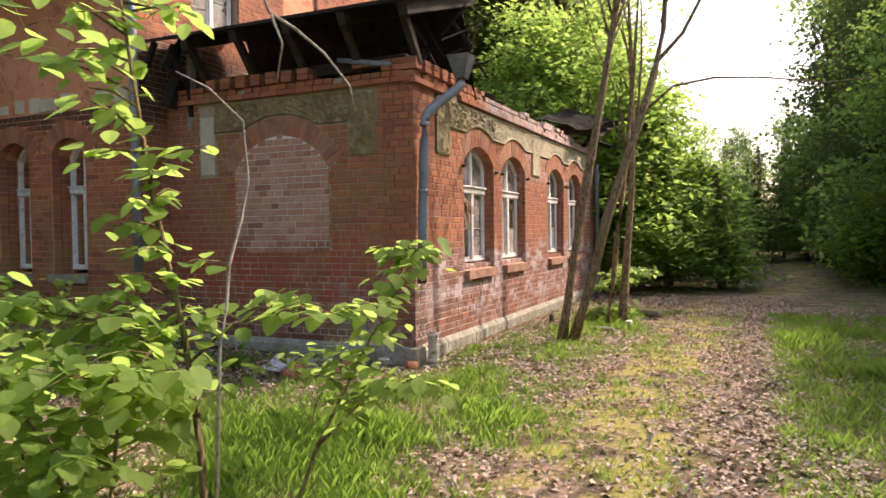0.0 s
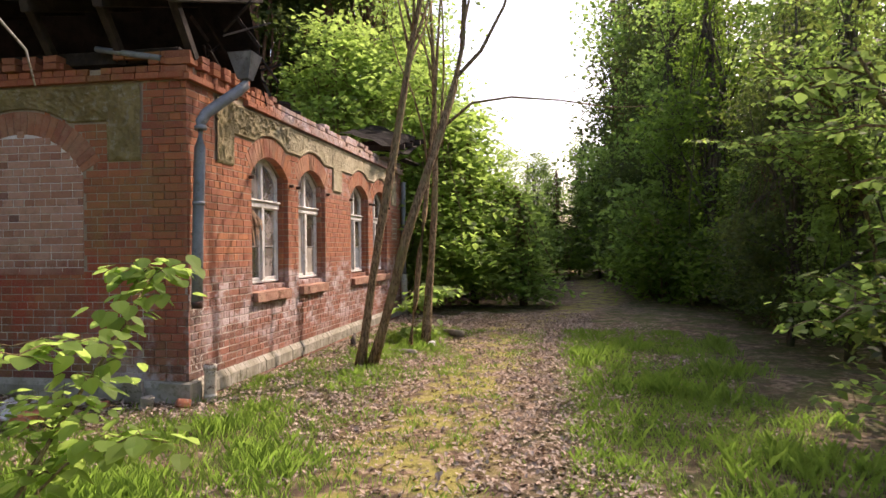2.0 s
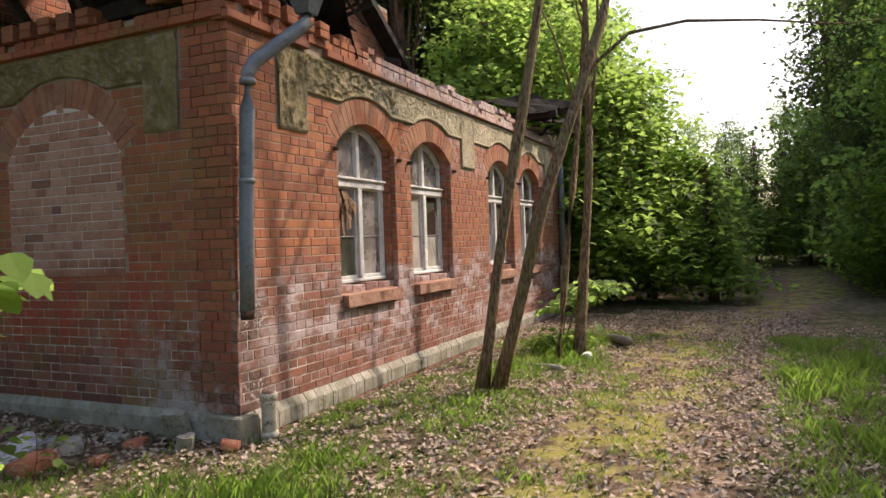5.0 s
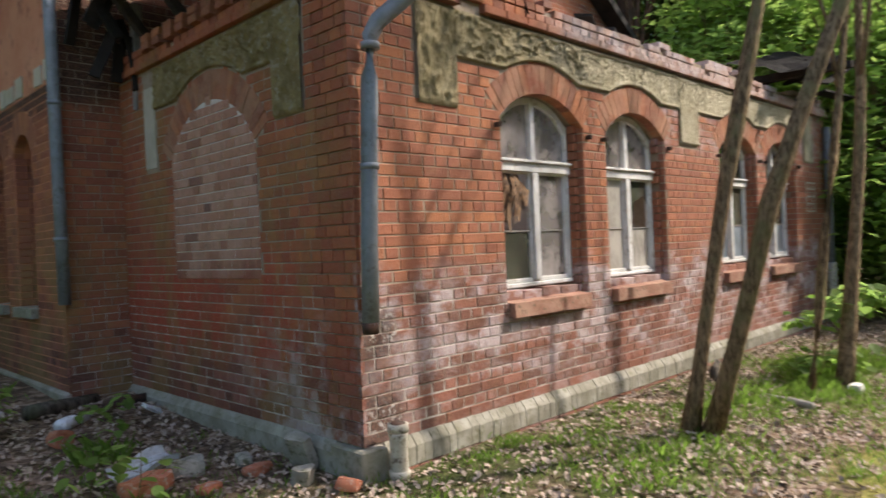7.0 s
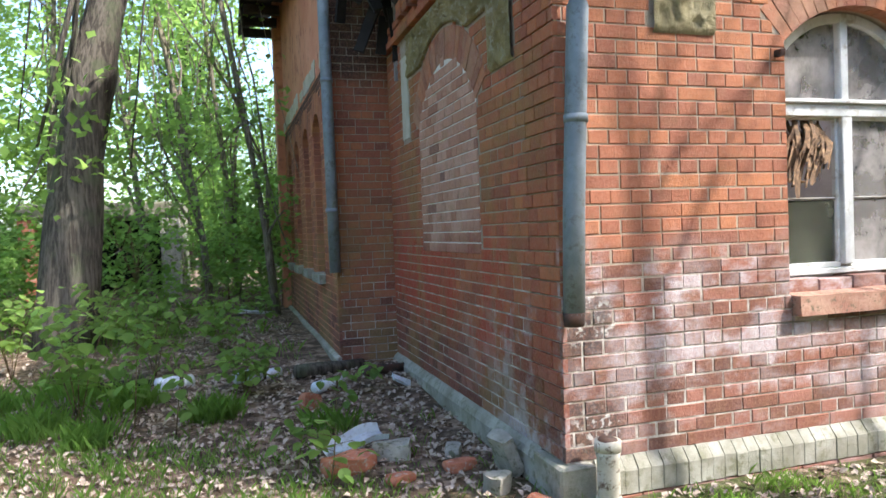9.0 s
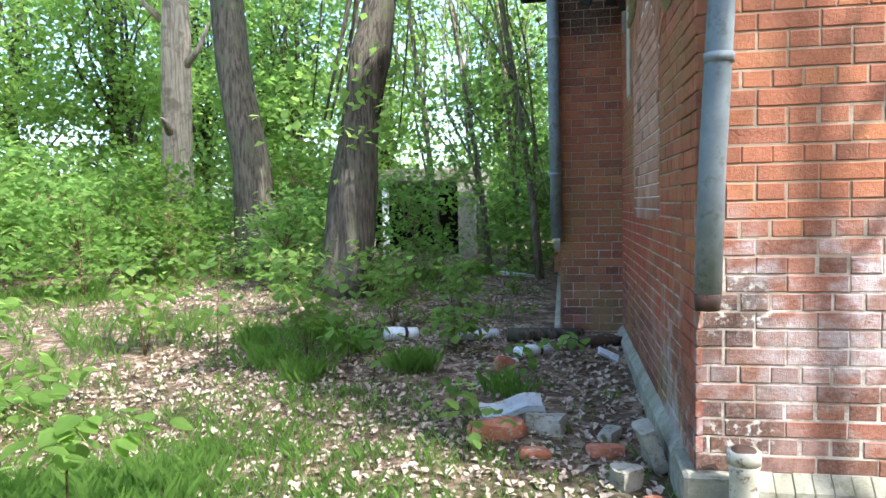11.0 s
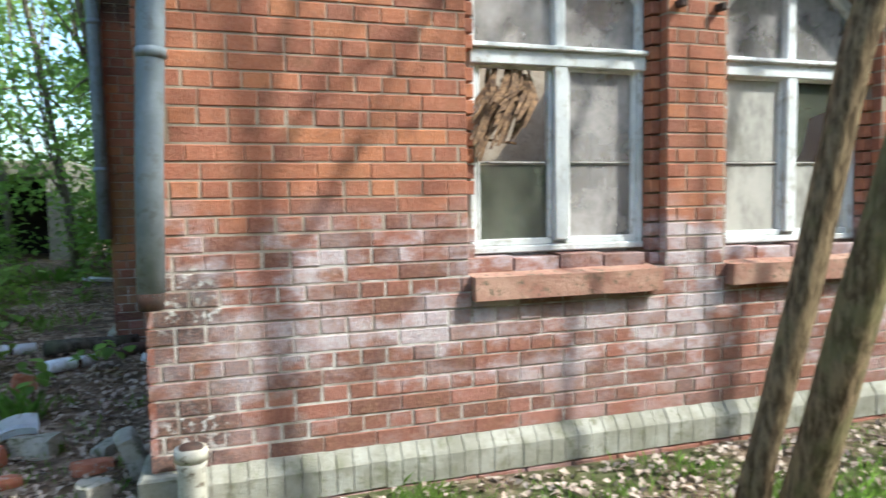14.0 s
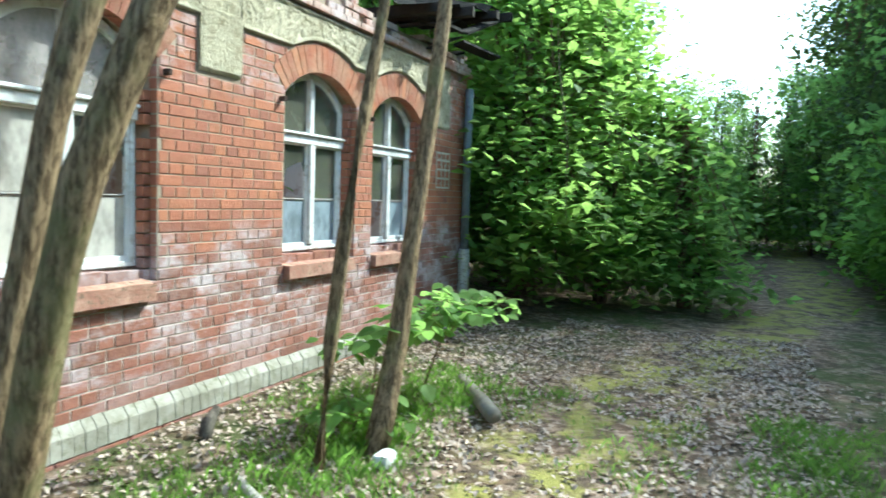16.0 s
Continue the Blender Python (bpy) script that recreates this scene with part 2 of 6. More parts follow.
def ground_material():
    n = Nodes("forest_floor")
    x, y = n.axis(0), n.axis(1)
    litter = n.colours(n.node("ShaderNodeTexVoronoi", Vector=n.place, Scale=22.0, Randomness=1.0).outputs["Color"],
                       [(0.0, (0.06, 0.04, 0.026)), (0.35, (0.17, 0.11, 0.072)), (0.65, (0.30, 0.21, 0.15)), (1.0, (0.44, 0.34, 0.26))])
    earth = n.mix(n.ramp(n.noise(5, 5), 0.4, 0.65), litter, (0.09, 0.064, 0.044))
    moss = n.mix(n.noise(25, 4), (0.19, 0.18, 0.04), (0.42, 0.38, 0.11))
    edge = n.math("ADD", n.math("ADD", y, n.ramp(x, 5.0, 16.0, 0.0, 2.3)), n.math("MULTIPLY", n.math("SUBTRACT", n.noise(0.9, 4), 0.5), 1.3))
    strip = n.math("MULTIPLY", n.ramp(edge, -3.35, -2.85), n.ramp(edge, -1.75, -2.25))
    patch = n.ramp(n.noise(2.3, 6, None, 0.7), 0.43, 0.58)
    col = n.mix(n.math("MULTIPLY", n.math("MULTIPLY", strip, patch), 0.9), earth, moss)
    green = n.mix(n.noise(18, 4), (0.035, 0.055, 0.012), (0.10, 0.13, 0.035))
    verge = n.math("MAXIMUM", n.math("MULTIPLY", n.ramp(edge, -1.9, -1.2), n.ramp(edge, 0.6, -0.1)), n.ramp(edge, -3.2, -3.7))
    col = n.mix(n.math("MULTIPLY", verge, n.ramp(n.noise(1.6, 5, None, 0.7), 0.40, 0.6, 0.1, 0.8)), col, green)
    return n.done(col, 0.95, n.noise(30, 6, None, 0.75), 0.03, spec=0.15)


BRICK = brick_material("facade_brick", False)
BRICK_PIECE = brick_material("facade_brick_piece", True)
BRICK_GABLE = brick_material("gable_brick", False, "gable")
BRICK_MAIN = brick_material("main_brick", False, "main")
BRICK_ARCH = brick_material("arch_brick", True, "arch")
BRICK_INFILL = brick_material("infill_brick", False, "infill")
MORTAR = mortar_material()
MORTAR_WHITE = plain_material("white_mortar", (0.60, 0.54, 0.47), (0.76, 0.71, 0.64), 5, 0.95, 60)
STUCCO = plain_material("rough_stucco", (0.18, 0.135, 0.055), (0.30, 0.235, 0.105), 4, 0.95, 26, 0.03, c=(0.33, 0.29, 0.2))
STUCCO_PALE = plain_material("pale_stucco", (0.44, 0.40, 0.3), (0.55, 0.5, 0.4), 3, 0.95, 40, 0.01)
PLINTH = plain_material("plinth_render", (0.23, 0.215, 0.165), (0.38, 0.36, 0.30), 4, 0.9, 50, 0.008, c=(0.19, 0.18, 0.12))
SILL = plain_material("sandstone_sill", (0.30, 0.145, 0.10), (0.42, 0.255, 0.18), 7, 0.9, 40, 0.008, c=(0.14, 0.11, 0.07))
WHITE_PAINT = plain_material("peeling_white_paint", (0.58, 0.58, 0.55), (0.76, 0.76, 0.74), 4, 0.65, 60, 0.004, c=(0.44, 0.41, 0.35))
OLD_GREY = plain_material("bare_grey_wood", (0.20, 0.19, 0.17), (0.36, 0.34, 0.31), 8, 0.85, 50, 0.004)
PINK_WALL = plain_material("faded_red_render", (0.54, 0.21, 0.115), (0.62, 0.29, 0.17), 1.5, 0.95, 30, 0.006, c=(0.34, 0.13, 0.08))
ROOM = plain_material("old_room_plaster", (0.46, 0.42, 0.38), (0.56, 0.52, 0.48), 1.2, 0.95, 20, 0.01, c=(0.3, 0.2, 0.15))
ZINC = plain_material("weathered_zinc", (0.17, 0.195, 0.21), (0.25, 0.28, 0.30), 5, 0.6, 50, 0.002, 0.2, c=(0.14, 0.15, 0.15))
IRON = plain_material("rusty_iron", (0.05, 0.04, 0.035), (0.12, 0.06, 0.04), 12, 0.8, 60, 0.003, 0.3)
CLAY = plain_material("whitewashed_clay_pipe", (0.42, 0.38, 0.30), (0.55, 0.52, 0.44), 8, 0.8, 40, 0.004, c=(0.14, 0.10, 0.07))
TAR = plain_material("tarred_roof_boards", (0.010, 0.009, 0.008), (0.028, 0.023, 0.019), 4, 0.9, 30, 0.01)
OLD_WOOD = plain_material("weathered_timber", (0.018, 0.014, 0.011), (0.045, 0.034, 0.025), 7, 0.9, 40, 0.008)
STRAW = plain_material("dry_reed", (0.055, 0.028, 0.013), (0.27, 0.155, 0.075), 24, 0.8, 60, 0.004)
PLASTIC = plain_material("dirty_white_plastic", (0.68, 0.71, 0.77), (0.80, 0.82, 0.86), 7, 0.45, 40, 0.002, c=(0.45, 0.44, 0.42))
STONE = plain_material("rubble_stone", (0.28, 0.26, 0.22), (0.40, 0.37, 0.32), 8, 0.9, 30, 0.01, c=(0.12, 0.12, 0.07))
LOOSE_BRICK = plain_material("loose_brick", (0.34, 0.11, 0.06), (0.48, 0.20, 0.12), 9, 0.9, 40, 0.006, c=(0.4, 0.33, 0.28))
CONCRETE = plain_material("old_concrete", (0.17, 0.16, 0.11), (0.27, 0.25, 0.19), 2, 0.9, 20, 0.01, c=(0.1, 0.1, 0.06))
GROUND = ground_material()
BARK = bark_material("young_bark", (0.09, 0.062, 0.034), (0.31, 0.225, 0.13), (0.19, 0.175, 0.08), 0.22, 48)
BARK_OAK = bark_material("oak_bark", (0.05, 0.042, 0.034), (0.14, 0.12, 0.095), (0.10, 0.11, 0.065), 0.12)
BARK_GREY = bark_material("grey_young_bark", (0.12, 0.10, 0.075), (0.28, 0.24, 0.18), (0.17, 0.17, 0.10), 0.2, 40)
BARK_PALE = bark_material("dead_pale_wood", (0.24, 0.19, 0.14), (0.42, 0.35, 0.27), (0.13, 0.10, 0.075), 0.08)
BARK_PINE = bark_material("pine_bark", (0.10, 0.055, 0.035), (0.22, 0.12, 0.075), (0.09, 0.07, 0.05), 0.3)
LEAF = leaf_material("maple_leaf", (0.07, 0.14, 0.028), (0.14, 0.235, 0.06), (0.27, 0.42, 0.10))
LEAF_BRIGHT = leaf_material("lime_leaf", (0.08, 0.15, 0.028), (0.16, 0.255, 0.06), (0.32, 0.47, 0.11))
LEAF_DEEP = leaf_material("shade_leaf", (0.04, 0.085, 0.02), (0.09, 0.16, 0.035), (0.17, 0.28, 0.04))
NEEDLE = leaf_material("conifer_needles", (0.03, 0.055, 0.022), (0.07, 0.105, 0.04), (0.10, 0.14, 0.03), 0.55, 0.25)
GRASS = leaf_material("grass_blade", (0.045, 0.10, 0.018), (0.13, 0.20, 0.05), (0.21, 0.36, 0.06))
DEAD_LEAF = plain_material("dead_leaf", (0.34, 0.255, 0.19), (0.50, 0.41, 0.335), 17, 0.85, 50, 0.003, c=(0.13, 0.085, 0.055))
GLASS = glass_material("dusty_glass", (0.46, 0.42, 0.39), 0.35, 0.8)
GLASS_DARK = glass_material("grimy_dark_glass", (0.13, 0.135, 0.10), 0.5, 0.85)
GLASS_CLOTH = glass_material("curtained_glass", (0.50, 0.47, 0.41), 0.85, 0.98)
GLASS_BLUE = glass_material("curtained_blue_glass", (0.30, 0.36, 0.40), 0.8, 0.95)
STUCCO_TAN = stucco_material()


# ---- building helpers ----
def mesh_of(name, verts, faces, material, smooth=False):
    me = bpy.data.meshes.new(name)
    me.from_pydata([tuple(v) for v in verts], [], faces)
    me.materials.append(material)
    if smooth:
        me.polygons.foreach_set("use_smooth", [True] * len(me.polygons))
    me.update()
    return me


def thing(name, label, category, at=(0, 0, 0), group="", kind=""):
    ob = new(name)
    ob.matrix_basis = pose(*at) if not isinstance(at, Matrix) else at
    return tagged(ob, label, category, group, kind)


def part_mesh(name, me, parent, label=""):
    ob = new(name, me)
    ob.parent = parent
    return tagged(ob, label)


def part(name, bm, material, parent, label="", smooth=False):
    me = bpy.data.meshes.new(name)
    bm.to_mesh(me)
    bm.free()
    me.materials.append(material)
    if smooth:
        me.polygons.foreach_set("use_smooth", [True] * len(me.polygons))
    return part_mesh(name, me, parent, label)


def box_bm(lo, hi, bevel=0.0, rough=0.0, bm=None, turn=None):
    """A bevelled, slightly uneven block between two corners."""
    own = bmesh.new()
    bmesh.ops.create_cube(own, size=1)
    for v in own.verts:
        v.co = Vector([(a + b) / 2 + c * (b - a) for a, b, c in zip(lo, hi, v.co)])
    if bevel:
        bmesh.ops.bevel(own, geom=own.edges[:], offset=bevel, segments=1, affect="EDGES")
    for v in own.verts:
        if rough:
            v.co += Vector([random.uniform(-rough, rough) for _ in range(3)])
        if turn:
            v.co = turn @ v.co
    if bm is None:
        return own
    me = bpy.data.meshes.new("scratch")
    own.to_mesh(me)
    own.free()
    bm.from_mesh(me)
    bpy.data.meshes.remove(me)
    return bm


def tube_data(points, radii, sides=8, wobble=0.0):
    """Vertices and faces of a tapered tube through points."""
    pts = [Vector(p) for p in points]
    verts, faces = [], []
    for k, p in enumerate(pts):
        d = (pts[min(k + 1, len(pts) - 1)] - pts[max(k - 1, 0)]).normalized()
        a = d.orthogonal().normalized() if abs(d.z) < 0.99 else Vector((1, 0, 0))
        if abs(d.z) < 0.99:
            a = d.cross(Vector((0, 0, 1))).normalized()
        b = d.cross(a)
        for s in range(sides):
            w = 2 * math.pi * s / sides
            r = radii[k] * (1 + wobble * (noise.noise(p * 1.7 + Vector((math.cos(w), math.sin(w), 0)) * 1.3)))
            verts.append(p + a * math.cos(w) * r + b * math.sin(w) * r)
    for k in range(len(pts) - 1):
        for s in range(sides):
            t = (s + 1) % sides
            faces.append((k * sides + s, k * sides + t, (k + 1) * sides + t, (k + 1) * sides + s))
    faces.append(tuple(range(sides))[::-1])
    faces.append(tuple(range((len(pts) - 1) * sides, len(pts) * sides)))
    return verts, faces


def join_data(pieces):
    verts, faces = [], []
    for v, f in pieces:
        o = len(verts)
        verts += v
        faces += [tuple(i + o for i in q) for q in f]
    return verts, faces


def tube(name, points, radii, material, parent, sides=10, label="", wobble=0.0):
    if isinstance(radii, (int, float)):
        radii = [radii] * len(points)
    return part_mesh(name, mesh_of(name, *tube_data(points, radii, sides, wobble), material, True), parent, label)


def ground_z(x, y):
    g = 0.05 + 0.05 * math.exp(-((y + 0.4) / 1.1) ** 2) * (1 if -1 < x < 12 else 0.4)
    g += 0.05 * max(0.0, min(y, 5.0)) * max(0.0, min(1.0, 1.0 - (x + 12) / -14 if x < -12 else 1.0))
    g += 0.05 * math.exp(-(((x - 2.2) / 1.2) ** 2 + ((y + 1.15) / 0.5) ** 2))
    return g + 0.035 * noise.noise(Vector((x * 0.55, y * 0.55, 3))) + 0.012 * noise.noise(Vector((x * 2.3, y * 2.3, 7)))


# ---- ground ----
def make_ground():
    def axis_steps(lo, hi, fine_lo, fine_hi, step):
        mid = list(np.arange(fine_lo, fine_hi, step))
        out = [fine_hi + 0.4 * (1.35 ** k) for k in range(60)]
        back = [fine_lo - 0.4 * (1.35 ** k) for k in range(60)]
        return sorted([v for v in back if v > lo] + [lo] + mid + [v for v in out if v < hi] + [hi])
    xs, ys = axis_steps(-600, 600, -9, 14, 0.14), axis_steps(-600, 600, -7, 9, 0.14)
    verts = [(x, y, ground_z(x, y)) for y in ys for x in xs]
    w = len(xs)
    faces = [(j * w + i, j * w + i + 1, (j + 1) * w + i + 1, (j + 1) * w + i) for j in range(len(ys) - 1) for i in range(w - 1)]
    ob = new("ground", mesh_of("ground", verts, faces, GROUND, True))
    tagged(ob, "forest ground with leaf litter, moss strip and grass", "ground", kind="structure")


make_ground()

# ---- walls ----
COURSE = 0.0775
ON_FACADE = lambda u, d, z: (u, d, z)
ON_GABLE = lambda u, d, z: (d, u, z)
ON_WEST = lambda u, d, z: (-0.58 + d, u, z)
ON_SOUTH = lambda u, d, z: (u, 3.65 + d, z)


class Arch:
    """A segment-arched opening: u from a to b, sill, springing and crown heights."""

    def __init__(self, a, b, sill, spring, crown, ring=0.23):
        self.a, self.b, self.sill, self.spring, self.crown, self.ring = a, b, sill, spring, crown, ring
        self.mid, self.w, rise = (a + b) / 2, (b - a) / 2, crown - spring
        self.r = (self.w ** 2 + rise ** 2) / (2 * rise)
        self.zc = crown - self.r
        self.half = math.asin(min(1, self.w / self.r))

    def top(self, u, extra=0.0):
        """Height of the arch line at u, extra outside the intrados."""
        du = abs(u - self.mid)
        r = self.r + extra
        return self.zc + math.sqrt(max(r * r - du * du, 0)) if du < r * math.sin(self.half) + 1e-6 else None

    def blocked(self, u, z, ring=True):
        """Where the opening and its ring leave no room for the plain courses, for arrays of u."""
        du = np.abs(u - self.mid)
        r = self.r + (self.ring if ring else 0)
        inside = (du < self.w) & (z > self.sill) & (z <= self.spring)
        if z > self.spring:
            reach = min(math.sqrt(max(r * r - (z - self.zc) ** 2, 0)), (z - self.zc) * math.tan(self.half) if ring else 9)
            inside |= (du < reach) & (z < self.zc + r)
        return inside


WINDOWS = [Arch(a, a + 1.12, 1.08, 2.52, 2.75) for a in (1.44, 2.93, 5.38, 6.82)]
INFILL = Arch(1.13, 2.52, 1.36, 2.38, 2.79)
WEST_WINDOWS = [Arch(a, a + 0.66, 1.08, 2.68, 2.90) for a in (4.50, 5.60, 6.80, 7.95)]
SOUTH_WINDOWS = [Arch(0.50, 1.45, 4.52, 5.9, 6.1), Arch(2.55, 3.50, 4.52, 5.9, 6.1)]


def wall_body(name, at, u0, u1, z0, z1, openings, depth, material, front=0.0038):
    cuts = {u0, u1}
    for o in openings:
        cuts |= {o.a + (o.b - o.a) * k / 14 for k in range(15)}
    cuts = sorted(cuts)
    verts, faces = [], []

    def block(a, b, lo_a, lo_b, hi_a, hi_b):
        o = len(verts)
        for d in (front, depth):
            verts.extend(at(*p) for p in ((a, d, lo_a), (b, d, lo_b), (b, d, hi_b), (a, d, hi_a)))
        faces.extend(tuple(o + i for i in q) for q in ((0, 1, 2, 3), (7, 6, 5, 4), (0, 4, 5, 1), (3, 2, 6, 7), (0, 3, 7, 4), (1, 5, 6, 2)))

    for a, b in zip(cuts, cuts[1:]):
        hole = [o for o in openings if o.a - 1e-6 <= a and b <= o.b + 1e-6]
        if hole:
            o = hole[0]
            if o.sill > z0:
                block(a, b, z0, z0, o.sill, o.sill)
            block(a, b, o.top(a), o.top(b), z1, z1)
        else:
            block(a, b, z0, z0, z1, z1)
    ob = new(name, mesh_of(name, verts, faces, material))
    return ob


def lay_bricks(u0, u1, z0, z1, blocked, rng):
    """Rows of (u0, u1, z0, z1) in cross bond, leaving free what blocked(u, z) names."""
    rows, k = [], 0
    z = z0
    while z + 0.05 < z1:
        step = 0.122 if k % 2 else 0.244
        start = u0 - (0.061 if k % 4 == 1 else 0.0) - (0.122 if k % 4 == 2 else 0.0)
        grid = np.arange(u0, u1 + 1e-6, 0.01)
        closed = blocked(grid, z + COURSE / 2)
        u = start
        while u < u1:
            a, b = max(u, u0), min(u + step - 0.0075, u1)
            sel = (grid >= a) & (grid <= b)
            free = grid[sel][~closed[sel]]
            if len(free) > 2:
                a2 = a if free[0] - a < 0.011 else free[0]
                b2 = b if b - free[-1] < 0.011 else free[-1]
                if b2 - a2 > 0.025:
                    rows.append((a2 + rng.uniform(-0.0015, 0.0015), b2 + rng.uniform(-0.0015, 0.0015), z, z + COURSE - 0.008 + rng.uniform(-0.001, 0.001)))
            u += step
        z += COURSE
        k += 1
    return rows


def brick_block(at, a, b, lo, hi, front, back):
    """A brick's five outer faces with slightly broken corners."""
    e = 0.004
    v = [at(*p) for p in ((a, back, lo), (b, back, lo), (b, back, hi), (a, back, hi),
                          (a, front + e, lo), (b, front + e, lo), (b, front + e, hi), (a, front + e, hi),
                          (a + e, front, lo + e), (b - e, front, lo + e), (b - e, front, hi - e), (a + e, front, hi - e))]
    f = [(8, 9, 10, 11), (4, 5, 9, 8), (5, 6, 10, 9), (6, 7, 11, 10), (7, 4, 8, 11), (0, 1, 5, 4), (1, 2, 6, 5), (2, 3, 7, 6), (3, 0, 4, 7)]
    return v, f


def wall_bricks(name, at, rows, material, parent, rng, back=0.03, out=0.0, label=""):
    pieces = []
    for a, b, lo, hi in rows:
        f = out + rng.uniform(-0.003, 0.0015) + (0.0015 if rng.random() < 0.04 else 0)
        pieces.append(brick_block(at, a, b, lo, hi, f, back))
    ob = part_mesh(name, mesh_of(name, *join_data(pieces), material), parent, label)
    return tagged(ob, kind="stuff")


def arch_ring(at, o, material, parent, rng, depth=0.10, out=-0.003):
    n = int(2 * o.half * (o.r + o.ring / 2) / 0.08)
    pieces = []
    for k in range(n):
        t0, t1 = (-o.half + 2 * o.half * (k + e) / n for e in (0.035, 0.965))
        f = out + rng.uniform(-0.002, 0.002)
        corner = [(o.mid + math.sin(t) * r, o.zc + math.cos(t) * r) for t, r in ((t0, o.r - 0.004), (t1, o.r - 0.004), (t1, o.r + o.ring), (t0, o.r + o.ring))]
        v = [at(u, d, z) for d in (f, depth) for u, z in corner]
        pieces.append((v, [(0, 1, 2, 3), (7, 6, 5, 4), (0, 4, 5, 1), (3, 2, 6, 7), (0, 3, 7, 4), (1, 5, 6, 2)]))
    for v, f in pieces:
        part_mesh("arch_brick", mesh_of("arch_brick", v, f, material), parent)


def stucco_floor(u, legs, arches, low=2.88):
    """Lower edge of the stucco frieze at u."""
    for a, b, z in legs:
        if a <= u <= b:
            return z
    best = low
    for o in arches:
        t = o.top(u, o.ring + 0.02)
        if t is not None:
            best = max(best, min(t, 3.14))
    return best


def stucco_relief(p):
    """Depth of the modelled tendrils in the stucco."""
    w = p + Vector((noise.noise(p * 5), noise.noise(p * 5 + Vector((7, 0, 0))), noise.noise(p * 5 + Vector((0, 7, 3))))) * 0.10
    tendril = max(0.0, 1 - abs(noise.noise(w * 10)) * 5)
    leafy = max(0.0, 1 - abs(noise.noise(w * 19 + Vector((3, 9, 1)))) * 4)
    return 0.024 * tendril + 0.013 * leafy + 0.008 * abs(noise.noise(p * 30))


def stucco_frieze(name, at, u0, u1, top, legs, arches, parent, material=STUCCO, label=""):
    verts, faces, rows = [], [], 30
    us = sorted(set([round(u, 3) for u in np.arange(u0, u1 + 1e-6, 0.014)] + [v + e for a, b, _ in legs for v in (a, b) for e in (-0.001, 0.001) if u0 < v + e < u1]))
    for u in us:
        lo = stucco_floor(u, legs, arches)
        beside = min(abs(u - v) for a, b, _ in legs for v in (a, b))
        for k in range(rows + 1):
            z = lo + (top - lo) * k / rows
            p = Vector(at(u, 0, z))
            border = z - lo < 0.035 or top - z < 0.03 or (beside < 0.032 and z < 2.95)
            d = -0.004 if k in (0, rows) else -0.024 - 0.003 * noise.noise(p * 20) if border else -0.006 - stucco_relief(p) * (1.0 if u < 2.6 else 0.4)
            verts.append(at(u, d, z))
    for i in range(len(us) - 1):
        for k in range(rows):
            q = i * (rows + 1) + k
            faces.append((q, q + rows + 1, q + rows + 2, q + 1))
    part_mesh(name, mesh_of(name, verts, faces, material, True), parent, label)


rng = random.Random(4)
LEGS = [(0.58, 0.965, 2.52), (4.40, 4.83, 2.51), (8.28, 8.67, 2.52)]
GABLE_LEGS = [(0.48, 0.84, 2.48), (2.84, 3.08, 2.36)]


def facade_blocked(u, z):
    out = np.zeros(len(u), bool)
    for o in WINDOWS:
        out |= o.blocked(u, z)
    if 2.45 < z < 3.24:
        floor_line = np.array([stucco_floor(v, LEGS, WINDOWS) for v in u])
        out |= (z > floor_line) & (u > 0.57) & (u < 8.68)
    return out


def gable_blocked(u, z):
    out = INFILL.blocked(u, z)
    if 2.3 < z < 3.25:
        floor_line = np.array([stucco_floor(v, GABLE_LEGS, [INFILL]) for v in u])
        out |= (z > floor_line) & (u > 0.47) & (u < 3.09)
    return out


wall_south = wall_body("wall_south", ON_FACADE, 0.012, 9.25, -0.3, 3.44, WINDOWS, 0.38, MORTAR)
tagged(wall_south, "weathered red brick wall with pale salt bloom and arched windows", "wall", kind="structure")
wall_west = wall_body("wall_west", ON_GABLE, 0.38, 3.65, -0.3, 3.40, [], 0.38, MORTAR)
tagged(wall_west, "dark red brick end wall with a bricked-up arched window", "wall", kind="structure")

facade_rows = lay_bricks(0.0, 9.25, 0.31, 3.25, facade_blocked, rng)
gable_rows = lay_bricks(0.0, 3.65, 0.31, 3.27, gable_blocked, rng)
PICKED = [r for r in facade_rows if r[0] < 1.46 and 0.3 < r[2] < 1.9][:300]
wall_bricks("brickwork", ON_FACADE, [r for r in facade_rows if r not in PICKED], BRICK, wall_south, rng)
wall_bricks("brickwork", ON_GABLE, gable_rows, BRICK_GABLE, wall_west, rng)
for o in WINDOWS:
    arch_ring(ON_FACADE, o, BRICK_ARCH, wall_south, rng)
arch_ring(ON_GABLE, INFILL, BRICK_ARCH, wall_west, rng, 0.03)
stucco_frieze("stucco_frieze", ON_FACADE, 0.58, 8.67, 3.235, LEGS, WINDOWS, wall_south, STUCCO_TAN, "rough tan stucco frieze")
stucco_frieze("stucco_frieze", ON_GABLE, 0.48, 2.84, 3.25, GABLE_LEGS, [INFILL], wall_west, label="mossy rough stucco frieze")
part("plaster_patch", box_bm((-0.006, 2.85, 2.36), (0.02, 3.08, 3.10), 0.003, 0.002), STUCCO_PALE, wall_west, "pale plaster patch")
part("plaster_patch", box_bm((4.42, -0.027, 2.53), (4.81, 0.0, 2.95), 0.003, 0.002), STUCCO_TAN, wall_south, "pale plaster patch")

